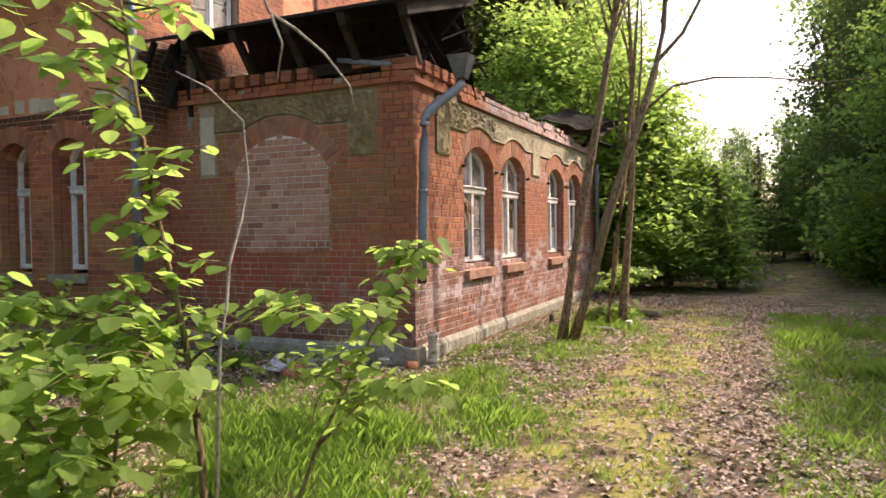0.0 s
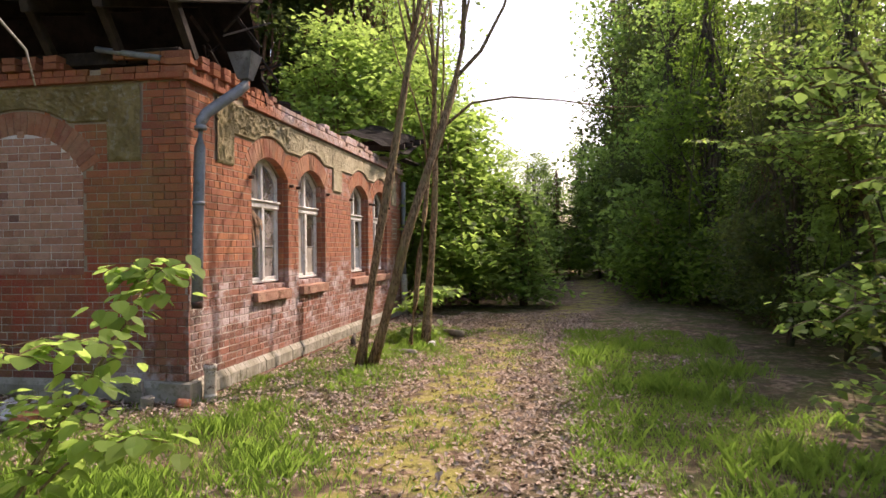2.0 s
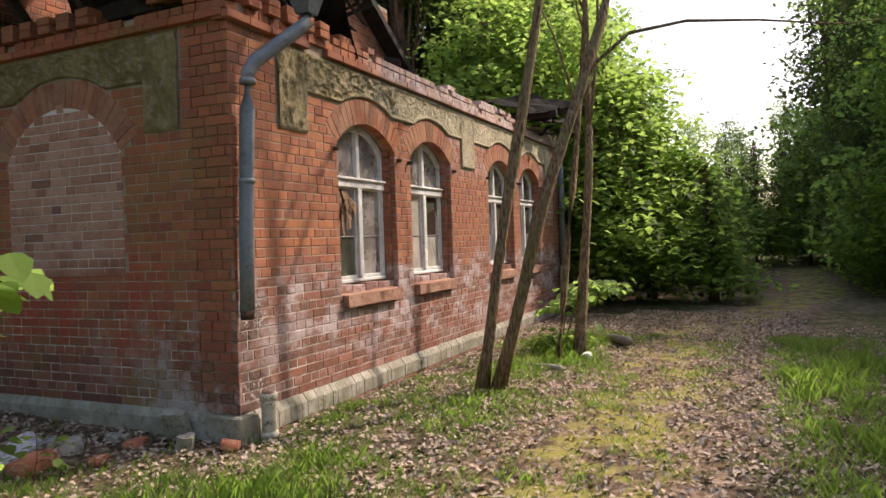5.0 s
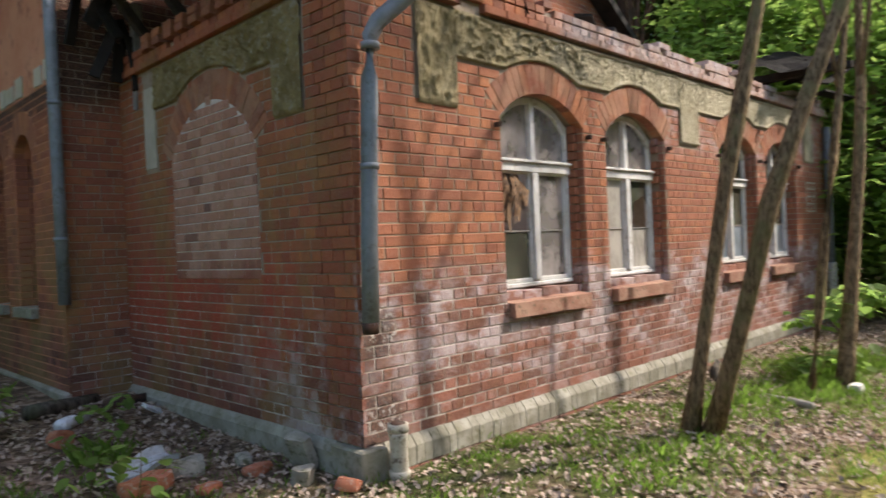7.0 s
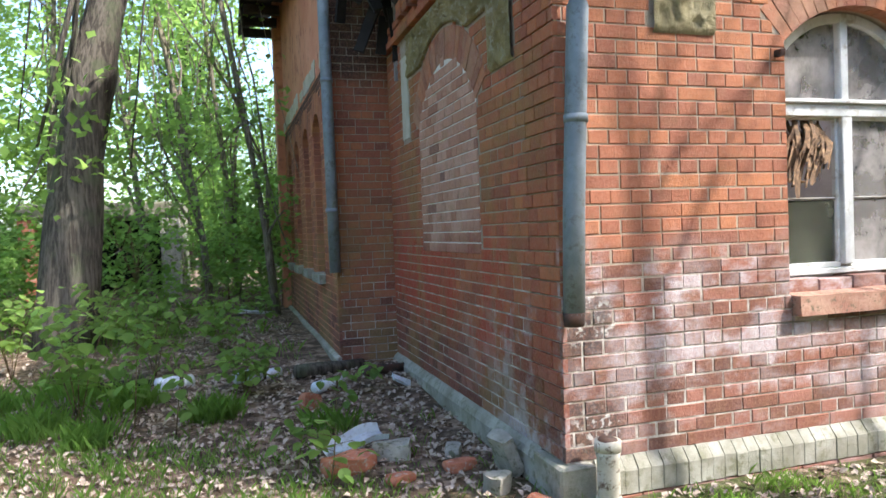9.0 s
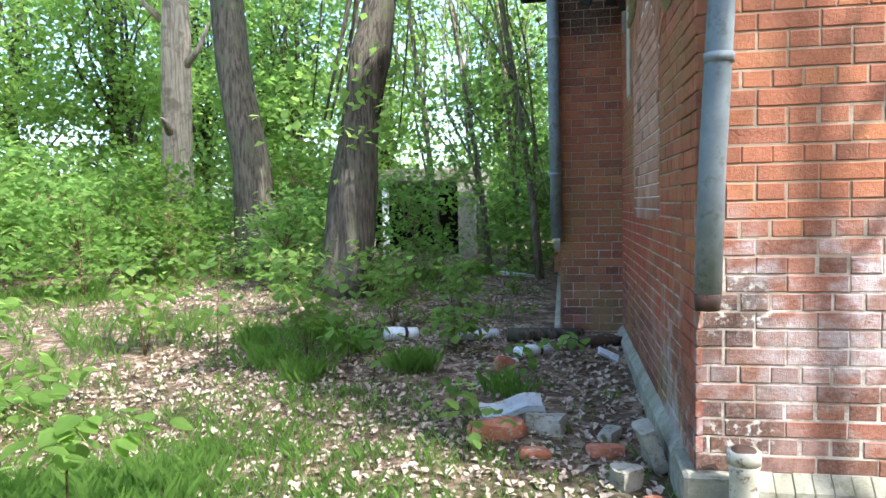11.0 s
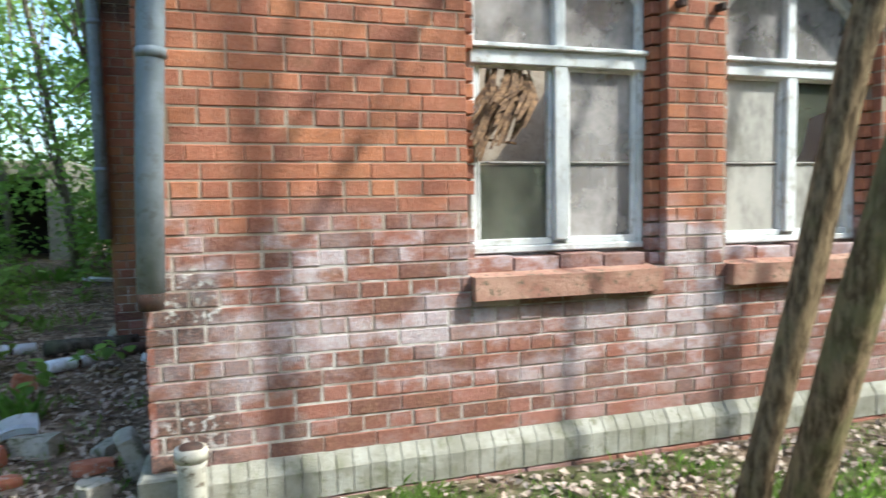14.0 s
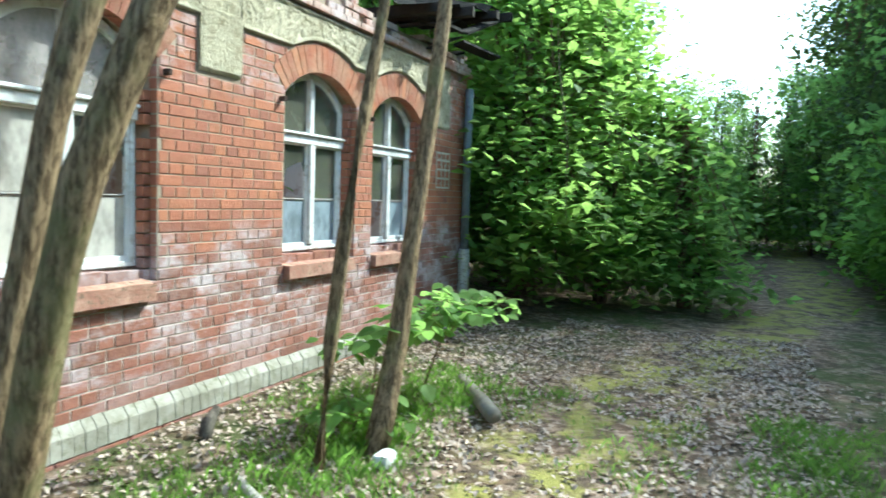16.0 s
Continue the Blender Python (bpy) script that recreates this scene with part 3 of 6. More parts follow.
for z in (1.80, 1.91, 2.02, 2.13, 2.22):
    part("whitewash_mark", box_bm((8.36, -0.006, z), (8.76, 0.01, z + 0.022), 0.0, 0.002), STUCCO_PALE, wall_south, "worn whitewashed bars")
for x in (8.36, 8.50, 8.62, 8.74):
    part("whitewash_mark", box_bm((x, -0.0055, 1.80), (x + 0.02, 0.01, 2.24), 0.0, 0.002), STUCCO_PALE, wall_south, "worn whitewashed bars")

# bricked-up window
infill_body = part("infill_mortar", box_bm((0.0, 1.13, 1.36), (0.009, 2.52, 2.38)), MORTAR_WHITE, wall_west)
fan = bmesh.new()
ring = [fan.verts.new((0.0, 1.825 + math.sin(t) * INFILL.r, INFILL.zc + math.cos(t) * INFILL.r)) for t in np.linspace(-INFILL.half, INFILL.half, 17)]
fan.faces.new(ring)
part("infill_head", fan, MORTAR_WHITE, wall_west)
infill_rows = lay_bricks(1.125, 2.525, 1.355, 2.82, lambda u, z: ~INFILL.blocked(u, z, False), rng)
wall_bricks("infill_brickwork", ON_GABLE, infill_rows, BRICK_INFILL, wall_west, rng, 0.01, -0.006, "paler brick infill with white joints")


# reveals of the windows, stepped inwards
def reveal(o):
    rows = []
    z = 1.085
    while z < o.top(o.a + 0.03) - 0.05:
        for a, b in ((o.a - 0.02, o.a + 0.06), (o.b - 0.06, o.b + 0.02)):
            if rng.random() > 0.04:
                rows.append((a, b, z, z + COURSE - 0.012))
        z += COURSE
    wall_bricks("inner_reveal", ON_FACADE, rows, BRICK, wall_south, rng, 0.15, 0.06)
    rows = [(a, b, z, z + COURSE - 0.012) for a, b in ((o.a - 0.05, o.a + 0.004), (o.b - 0.004, o.b + 0.05)) for z in np.arange(1.085, 2.50, COURSE)]
    wall_bricks("outer_reveal", ON_FACADE, rows, BRICK, wall_south, rng, 0.07, 0.006)


for o in WINDOWS:
    reveal(o)


# iron shutter pins beside the windows
for o in WINDOWS:
    for x in (o.a - 0.06, o.b + 0.06):
        part("shutter_pin", box_bm((x - 0.018, -0.055, 2.42), (x + 0.018, 0.03, 2.46), 0.006, 0.003), IRON, wall_south, "rusty iron shutter pin")


# plinth, ledge and broken coping
def plinth_piece():
    prof = [(-0.05, 0.125), (-0.05, 0.245), (-0.042, 0.258), (0.0, 0.312), (0.02, 0.312), (0.02, 0.125)]
    v = [(x, d, z) for x in (0.002, 0.0745) for d, z in prof]
    n = len(prof)
    f = [(i, (i + 1) % n, n + (i + 1) % n, n + i) for i in range(n)] + [tuple(range(n))[::-1], tuple(range(n, 2 * n))]
    return mesh_of("plinth_brick", v, f, PLINTH)


piece_mesh = plinth_piece()
for k in range(118):
    ob = part_mesh("plinth_brick", piece_mesh, wall_south)
    ob.matrix_basis = pose(0.16 + k * 0.077, rng.uniform(-0.003, 0.003), rng.uniform(-0.003, 0.003))
part("plinth_core", box_bm((-0.03, -0.03, -0.3), (9.25, 0.02, 0.245)), MORTAR, wall_south)
wall_bricks("footing", ON_FACADE, [(u, u + 0.25, z, z + 0.066) for z in (-0.03, 0.048) for u in np.arange(0.16, 9.0, 0.26)], BRICK, wall_south, rng, 0.0, -0.047)
part("plinth_corner", box_bm((-0.052, -0.052, -0.1), (0.155, 0.3, 0.30), 0.012, 0.004), PLINTH, wall_south)
gp = bmesh.new()
prof = [(-0.055, -0.3), (-0.052, 0.25), (-0.03, 0.285), (0.0, 0.312), (0.02, 0.312)]
ys = np.linspace(0.28, 3.65, 24)
grid = [[gp.verts.new((d + 0.006 * noise.noise(Vector((y * 3, z * 5, 1))), y, z)) for d, z in prof] for y in ys]
for a, b in zip(grid, grid[1:]):
    for k in range(len(prof) - 1):
        gp.faces.new((a[k], a[k + 1], b[k + 1], b[k]))
part("plinth_render", gp, PLINTH, wall_west, "grey-green rendered plinth")


def coping(at, u0, u1, z0, parent, material, dentil_from, dentil_to):
    ledge = [(u, u + 0.25, z0, z0 + 0.062) for u in np.arange(u0, u1 - 0.05, 0.26) if rng.random() > 0.04]
    wall_bricks("ledge", at, ledge, material, parent, rng, 0.1, -0.055)
    second = [(u, u + 0.12, z0 + 0.072, z0 + 0.134) for u in np.arange(u0, u1 - 0.05, 0.13) if rng.random() > 0.06]
    wall_bricks("coping_course", at, second, material, parent, rng, 0.2, -0.03)
    third = [(u, u + 0.12, z0 + 0.144, z0 + 0.206) for u in np.arange(u0, u1 - 0.05, 0.13)
             if not dentil_from <= u <= dentil_to and rng.random() > 0.12 and noise.noise(Vector((u * 1.1, z0, 2))) > -0.25]
    wall_bricks("coping_course", at, third, material, parent, rng, 0.22, -0.035)
    fourth = [(u, u + 0.12, z0 + 0.214, z0 + 0.272) for u in np.arange(u0, u1 - 0.05, 0.13)
              if not dentil_from <= u <= dentil_to and noise.noise(Vector((u * 1.3, z0, 5))) > 0.12 and rng.random() > 0.25]
    wall_bricks("coping_course", at, fourth, material, parent, rng, 0.22, -0.02)
    u = dentil_from
    while u < dentil_to:
        for z in (0.144, 0.214):
            bm = bmesh.new()
            a, b = Vector(at(u, -0.075, z0 + z)), Vector(at(u + 0.15, 0.2, z0 + z + 0.066))
            box_bm([min(p, q) for p, q in zip(a, b)], [max(p, q) for p, q in zip(a, b)], 0.005, 0.004, bm)
            part("dentil_brick", bm, BRICK_PIECE, parent)
        u += 0.235


coping(ON_FACADE, -0.04, 9.25, 3.255, wall_south, BRICK, -0.05, 1.25)
coping(ON_GABLE, 0.0, 3.6, 3.27, wall_west, BRICK_GABLE, 1.35, 2.9)

# the picked bricks of the corner stretch
brick_meshes = {}
for a, b, lo, hi in PICKED:
    key = round(b - a, 2)
    if key not in brick_meshes:
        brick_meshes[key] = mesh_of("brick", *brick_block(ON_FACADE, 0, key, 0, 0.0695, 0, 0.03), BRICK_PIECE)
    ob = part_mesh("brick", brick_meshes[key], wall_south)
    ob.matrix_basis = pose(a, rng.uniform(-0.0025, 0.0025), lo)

# walls that close the annex
for name, lo, hi in (("wall_east", (8.87, 0.38, -0.2), (9.25, 3.66, 3.3)), ("wall_inner", (4.2, 0.39, -0.2), (4.4, 3.64, 3.2))):
    tagged(new(name, part("shell", box_bm(lo, hi), ROOM, None).data), "plastered inner wall of the ruin", "wall", kind="structure")
for ob in [o for o in scene.objects if o.name.startswith("shell")]:
    bpy.data.objects.remove(ob)
room_floor = new("floor", mesh_of("floor", [(0.38, 0.38, 0.35), (8.87, 0.38, 0.35), (8.87, 3.66, 0.35), (0.38, 3.66, 0.35)], [(0, 1, 2, 3)], CONCRETE))
tagged(room_floor, "bare concrete floor inside the ruin", "floor", kind="structure")

# main block
main_west = wall_body("wall_main_west", ON_WEST, 3.67, 9.2, -0.3, 5.3, WEST_WINDOWS, 0.40, PINK_WALL)
tagged(main_west, "two-storey wall of red brick below and faded render above", "wall", kind="structure")


def west_blocked(u, z):
    out = np.zeros(len(u), bool)
    for o in WEST_WINDOWS:
        out |= o.blocked(u, z)
    return out


wall_bricks("brickwork", ON_WEST, lay_bricks(3.65, 9.2, 0.31, 3.25, west_blocked, rng), BRICK_MAIN, main_west, rng)
for o in WEST_WINDOWS:
    arch_ring(ON_WEST, o, BRICK_PIECE, main_west, rng)
    bm = bmesh.new()
    for k in range(21):
        for x in (-0.572, -0.445):
            box_bm((x, o.b - 0.012 - rng.uniform(0, 0.003), o.sill + 0.006 + k * 0.0765), (x + 0.117, o.b + 0.004, o.sill + 0.0725 + k * 0.0765), 0.002, 0.002, bm)
    part("reveal_brickwork", bm, BRICK_MAIN, main_west)
bm = bmesh.new()
for k in range(17):
    u = 3.7 + k * 0.33
    if rng.random() > 0.2:
        box_bm((-0.592, u, 3.26 + rng.uniform(0, 0.03)), (-0.57, u + rng.uniform(0.15, 0.33), 3.46 + rng.uniform(-0.05, 0.05)), 0.004, 0.004, bm)
part("plaster_band", bm, STUCCO_PALE, main_west, "broken white plaster band")
part("plinth_render", box_bm((-0.64, 3.60, -0.3), (-0.57, 9.2, 0.33), 0.02, 0.004), PLINTH, main_west)
main_south = wall_body("wall_main_south", ON_SOUTH, -0.30, 9.25, -0.3, 6.6, SOUTH_WINDOWS, 0.40, MORTAR)
tagged(main_south, "tall red brick wall, mossy and soot-stained", "wall", kind="structure")


def south_blocked(u, z):
    out = np.zeros(len(u), bool)
    for o in SOUTH_WINDOWS:
        out |= o.blocked(u, z)
    return out


south_rows = lay_bricks(-0.58, 9.25, 0.10, 6.55, south_blocked, rng)
wall_bricks("brickwork", ON_SOUTH, [r for r in south_rows if r[0] < 0.0 or r[2] > 3.2], BRICK_MAIN, main_south, rng)
for o in SOUTH_WINDOWS:
    arch_ring(ON_SOUTH, o, BRICK_PIECE, main_south, rng)
part("corner_return", box_bm((-0.572, 3.656, -0.3), (-0.29, 4.0, 5.3)), MORTAR, main_south)
far = new("wall_main_north", part("shell", box_bm((-0.70, 9.0, -0.2), (9.25, 9.4, 6.6)), PINK_WALL, None).data)
tagged(far, "far brick wall of the main block", "wall", kind="structure")
for ob in [o for o in scene.objects if o.name.startswith("shell")]:
    bpy.data.objects.remove(ob)


# ---- windows ----
def bar(at, a, b, lo, hi, d0, d1, name, parent, material=WHITE_PAINT, label=""):
    p, q = Vector(at(a, d0, lo)), Vector(at(b, d1, hi))
    return part(name, box_bm([min(m, n) for m, n in zip(p, q)], [max(m, n) for m, n in zip(p, q)], 0.006, 0.0015), material, parent, label)


def pane(at, pts, d, parent, name="pane", material=GLASS):
    v = [at(u, d + e, z) for e in (0.0, 0.004) for u, z in pts]
    n = len(pts)
    f = [tuple(range(n)), tuple(range(n, 2 * n))[::-1]] + [(i, (i + 1) % n, n + (i + 1) % n, n + i) for i in range(n)]
    ob = part_mesh(name, mesh_of(name, v, f, material), parent)
    ob.visible_shadow = False
    return ob


def make_window(number, o, at, d, label, inset=0.06, split=2.14, muntin=1.62, missing=(), broken=(), foot=0.10, panes=()):
    panes = dict(panes)
    win = thing("window_%d" % number, label, "window", kind="structure")
    a, b, lo = o.a + inset, o.b - inset, o.sill + foot
    inner = Arch(a, b, lo, o.spring - 0.015, o.crown - 0.01)
    bar(at, a, a + 0.035, lo, o.spring + 0.02, d, d + 0.07, "window_frame", win)
    bar(at, b - 0.04, b, lo, o.spring + 0.02, d, d + 0.07, "window_frame", win)
    bar(at, a, b, lo - 0.005, lo + 0.03, d - 0.005, d + 0.07, "window_frame", win)
    # curved head
    pieces = []
    for k in range(12):
        t0, t1 = (-inner.half + 2 * inner.half * (k + e) / 12 for e in (0, 1))
        c = [(inner.mid + math.sin(t) * r, inner.zc + math.cos(t) * r) for t, r in ((t0, inner.r), (t1, inner.r), (t1, inner.r - 0.055), (t0, inner.r - 0.055))]
        v = [at(u, e, z) for e in (d, d + 0.07) for u, z in c]
        pieces.append((v, [(0, 1, 2, 3), (7, 6, 5, 4), (0, 4, 5, 1), (3, 2, 6, 7), (0, 3, 7, 4), (1, 5, 6, 2)]))
    part_mesh("frame_head", mesh_of("frame_head", *join_data(pieces), WHITE_PAINT), win)
    bar(at, a, b, split - 0.025, split + 0.05, d - 0.022, d + 0.07, "transom", win, label="peeling white transom bar")
    bar(at, a, b, split + 0.05, split + 0.075, d - 0.045, d + 0.06, "drip_ledge", win)
    mid = (a + b) / 2
    bar(at, mid - 0.038, mid + 0.038, lo + 0.05, split, d - 0.018, d + 0.06, "mullion", win)
    bar(at, mid - 0.032, mid + 0.032, split + 0.075, inner.crown - 0.03, d - 0.005, d + 0.06, "mullion", win)
    for side, (u0, u1) in enumerate(((a + 0.035, mid - 0.038), (mid + 0.038, b - 0.04))):
        sash = part("sash", box_bm([min(m, n) for m, n in zip(at(u0, d + 0.012, lo + 0.03), at(u1, d + 0.05, lo + 0.065))], [max(m, n) for m, n in zip(at(u0, d + 0.012, lo + 0.03), at(u1, d + 0.05, lo + 0.065))], 0.004), WHITE_PAINT, win)
        bar(at, u0, u0 + 0.026, lo + 0.065, split, d + 0.012, d + 0.05, "stile", sash)
        bar(at, u1 - 0.026, u1, lo + 0.065, split, d + 0.012, d + 0.05, "stile", sash)
        bar(at, u0 + 0.026, u1 - 0.026, split - 0.04, split - 0.002, d + 0.012, d + 0.05, "rail", sash)
        bar(at, u0 + 0.026, u1 - 0.026, muntin + 0.004, muntin + 0.018, d + 0.018, d + 0.042, "glazing_bar", sash, OLD_GREY)
        for level, (z0, z1) in enumerate(((lo + 0.065, muntin), (muntin + 0.022, split - 0.04))):
            if (side, level) in missing:
                continue
            pts = [(u0 + 0.026, z0), (u1 - 0.026, z0), (u1 - 0.026, z1), (u0 + 0.026, z1)]
            if (side, level) in broken:
                w, h = u1 - u0 - 0.052, z1 - z0
                s = u0 + 0.026
                pts = [(s, z0), (s + w * 0.15, z0 + h * 0.12), (s + w * 0.3, z0 + h * 0.55), (s + w * 0.85, z0 + h * 0.7), (s + w, z0 + h * 0.5), (s + w, z1), (s, z1)]
            pane(at, pts, d + 0.03, sash, material=panes.get((side, level), GLASS))
        head = Arch(a + 0.05, b - 0.05, lo, o.spring - 0.03, o.crown - 0.06)
        us = np.linspace(u0, u1, 7)
        pts = [(us[0], split + 0.08), (us[-1], split + 0.08)] + [(u, (head.top(u) or head.spring)) for u in us[::-1]]
        pane(at, pts, d + 0.035, win, material=panes.get((side, 2), GLASS))
    return win


make_window(1, WINDOWS[0], ON_FACADE, 0.125, "peeling white arched window with a broken pane stuffed with reed", missing={(0, 1)}, panes={(0, 0): GLASS_DARK})
make_window(2, WINDOWS[1], ON_FACADE, 0.125, "peeling white arched window with a hole in one pane", broken={(1, 1)}, panes={(0, 0): GLASS_CLOTH, (0, 1): GLASS_CLOTH, (1, 0): GLASS_CLOTH, (1, 1): GLASS_DARK})
make_window(3, WINDOWS[2], ON_FACADE, 0.125, "peeling white arched window with dusty panes", broken={(0, 1)}, panes={(0, 0): GLASS_BLUE, (1, 0): GLASS_BLUE, (0, 1): GLASS_DARK, (1, 1): GLASS_DARK, (0, 2): GLASS_DARK, (1, 2): GLASS_DARK})
make_window(4, WINDOWS[3], ON_FACADE, 0.125, "peeling white arched window with dusty panes", missing={(0, 0)}, panes={(1, 0): GLASS_BLUE, (0, 1): GLASS_DARK, (1, 1): GLASS_DARK, (0, 2): GLASS_DARK, (1, 2): GLASS_DARK})
for k, o in enumerate(WEST_WINDOWS):
    make_window(5 + k, o, ON_WEST, 0.26, "tall narrow white window in a brick arch", 0.03, 2.2, 1.7, foot=0.06, panes={(i, j): GLASS_DARK for i in (0, 1) for j in (0, 1, 2)})
for k, o in enumerate(SOUTH_WINDOWS):
    make_window(9 + k, o, ON_SOUTH, 0.12, "grey-white upper window above the ruined roof", 0.04, 5.45, 5.0, foot=0.05)


def sill(name, lo, hi, material, label):
    bm = box_bm(lo, hi)
    bmesh.ops.subdivide_edges(bm, edges=bm.edges[:], cuts=5, use_grid_fill=True)
    for v in bm.verts:
        top = v.co.z > hi[2] - 0.01
        if top:
            v.co.z -= 0.03 * max(0, (0.10 - v.co.y) / 0.16) if hi[1] - lo[1] < 0.3 and lo[1] < 0 else 0
        v.co += Vector((noise.noise(v.co * 9), noise.noise(v.co * 9 + Vector((4, 0, 0))), noise.noise(v.co * 9 + Vector((0, 7, 0))))) * 0.006
    ob = new(name, part("scratch_sill", bm, material, None).data)
    tagged(ob, label, "window sill", "window sills", kind="structure")


for o in WINDOWS:
    wall_bricks("sill_course", ON_FACADE, [(u, u + 0.245, 1.085, 1.165 - 0.01 * (k % 2)) for k, u in enumerate(np.arange(o.a + 0.01, o.b - 0.2, 0.255))], BRICK, wall_south, rng, 0.2, 0.05)
    sill("window_sill", (o.a + 0.015, -0.065, 0.965), (o.b - 0.06, 0.13, 1.10), SILL, "chipped red sandstone window sill")
for o in WEST_WINDOWS:
    sill("window_sill", (-0.65, o.a - 0.02, 0.98), (-0.40, o.b + 0.02, 1.08), PLINTH, "grey stone window sill")
for ob in [o for o in scene.objects if o.name.startswith("scratch_sill")]:
    bpy.data.objects.remove(ob)


# reed bundle stuffed into the broken pane
def reed_bundle():
    ob = thing("reed_bundle", "bundle of dry brown reed stuffed into the broken pane", "reed", (1.655, 0.14, 1.715))
    r = random.Random(9)
    pieces = []
    for k in range(70):
        t = r.random()
        p0 = Vector((-0.06 + 0.26 * t, r.uniform(0.02, 0.12), r.uniform(0.26, 0.42)))
        p1 = Vector((-0.17 + 0.26 * t * t + r.uniform(-0.03, 0.03), r.uniform(-0.16, 0.0), r.uniform(-0.10, 0.14) + 0.12 * t))
        w = Vector((r.uniform(0.012, 0.04), r.uniform(-0.015, 0.015), r.uniform(-0.01, 0.012)))
        m = (p0 + p1) / 2 + Vector((0.03, -0.02, 0.02))
        pieces.append(([p0, p0 + w * 0.6, m + w, p1 + w * 0.5, p1, m], [(0, 1, 2, 5), (5, 2, 3, 4)]))
    part_mesh("reeds", mesh_of("reeds", *join_data(pieces), STRAW), ob)
    tube("stalk", [(-0.10, 0.1, 0.05), (0.15, 0.1, 0.02)], 0.008, STRAW, ob, 6)


reed_bundle()

# ---- roof remains ----
def roof_remains():
    roof = thing("ruined_roof", "collapsed black tarred roof with bare rafters", "roof", kind="structure")
    bm = bmesh.new()
    for k in range(20):
        y0 = -0.30 + k * 0.192
        end = 1.35 + 0.18 * noise.noise(Vector((k * 0.7, 0, 0)))
        slope = [(-0.55, 3.98), (end, 4.62)]
        v = [bm.verts.new((x, y, z + dz)) for y in (y0, y0 + 0.185) for x, z in slope for dz in (0, 0.035)]
        for q in ((0, 2, 3, 1), (4, 5, 7, 6), (0, 1, 5, 4), (2, 6, 7, 3), (1, 3, 7, 5), (0, 4, 6, 2)):
            bm.faces.new([v[i] for i in q])
    part("roof_boards", bm, TAR, roof)
    for y in (-0.15, 0.6, 1.35, 2.1, 2.85):
        turn = Matrix.Translation((0.4, y, 4.22)) @ Matrix.Rotation(-math.atan2(0.64, 1.9), 4, "Y")
        part("rafter", box_bm((-0.95, -0.05, -0.08), (1.0, 0.05, 0.06), 0.006, 0.004, None, turn), OLD_WOOD, roof)
        turn = Matrix.Translation((-0.15, y + 0.1, 3.75)) @ Matrix.Rotation(radians(-38), 4, "Y")
        part("strut", box_bm((-0.04, -0.04, -0.36), (0.04, 0.04, 0.36), 0.005, 0.004, None, turn), OLD_WOOD, roof)
    part("purlin", box_bm((0.06, 0.10, 3.46), (0.20, 3.45, 3.60), 0.008, 0.006), OLD_WOOD, roof)
    # hanging broken roofing, carried back as a sheet to block light under the roof
    bm = bmesh.new()
    rows = []
    for i in range(15):
        y = -0.05 + i * 0.25
        rows.append([bm.verts.new((1.25 + 0.55 * t + 0.10 * noise.noise(Vector((i, t * 3, 0))), y + 0.05 * noise.noise(Vector((i, t * 2, 5))), 4.60 - 1.25 * t + 0.10 * noise.noise(Vector((i * 0.8, t * 3, 9))))) for t in np.linspace(0, 1, 7)])
    for a, b in zip(rows, rows[1:]):
        for k in range(6):
            bm.faces.new((a[k], a[k + 1], b[k + 1], b[k]))
    bmesh.ops.solidify(bm, geom=bm.faces[:], thickness=0.03)
    part("hanging_roofing", bm, TAR, roof, "torn tar roofing hanging down, extended inward to keep the roof space dark")
    r = random.Random(3)
    for k in range(16):
        p = Vector((r.uniform(0.5, 1.9), r.uniform(-0.25, 0.5), r.uniform(3.5, 4.1)))
        turn = Matrix.Translation(p) @ Euler((r.uniform(-1, 1), r.uniform(-1, 1), r.uniform(0, 3))).to_matrix().to_4x4()
        part("broken_lath", box_bm((-r.uniform(0.12, 0.4), -0.02, -0.01), (r.uniform(0.12, 0.4), 0.02, 0.012), 0.0, 0.004, None, turn), TAR, roof)
    # remains by the inner corner and over the far end
    for k in range(9):
        p = Vector((r.uniform(-0.45, 0.1), 3.35 + r.uniform(-0.2, 0.1), r.uniform(3.25, 3.95)))
        turn = Matrix.Translation(p) @ Euler((r.uniform(-0.4, 0.4), r.uniform(-0.7, 0.7), r.uniform(-0.4, 0.4))).to_matrix().to_4x4()
        part("broken_board", box_bm((-0.05, -0.02, -r.uniform(0.1, 0.35)), (0.05, 0.02, r.uniform(0.1, 0.35)), 0.0, 0.006, None, turn), TAR, roof)
    part("hanging_post", box_bm((-0.02, 3.2, 2.95), (0.07, 3.28, 3.95), 0.006, 0.004), plain_material("grey_post", (0.2, 0.19, 0.18), (0.33, 0.32, 0.3), 8), roof)
    for k in range(14):
        p = Vector((r.uniform(7.7, 8.9), r.uniform(-0.35, 0.5), r.uniform(3.45, 3.95)))
        turn = Matrix.Translation(p) @ Euler((r.uniform(-0.3, 0.3), r.uniform(-0.4, 0.1), r.uniform(-0.3, 0.3))).to_matrix().to_4x4()
        part("broken_board", box_bm((-r.uniform(0.3, 0.6), -0.07, -0.015), (r.uniform(0.3, 0.6), 0.07, 0.015), 0.0, 0.006, None, turn), TAR, roof)
    bm = bmesh.new()
    rows = []
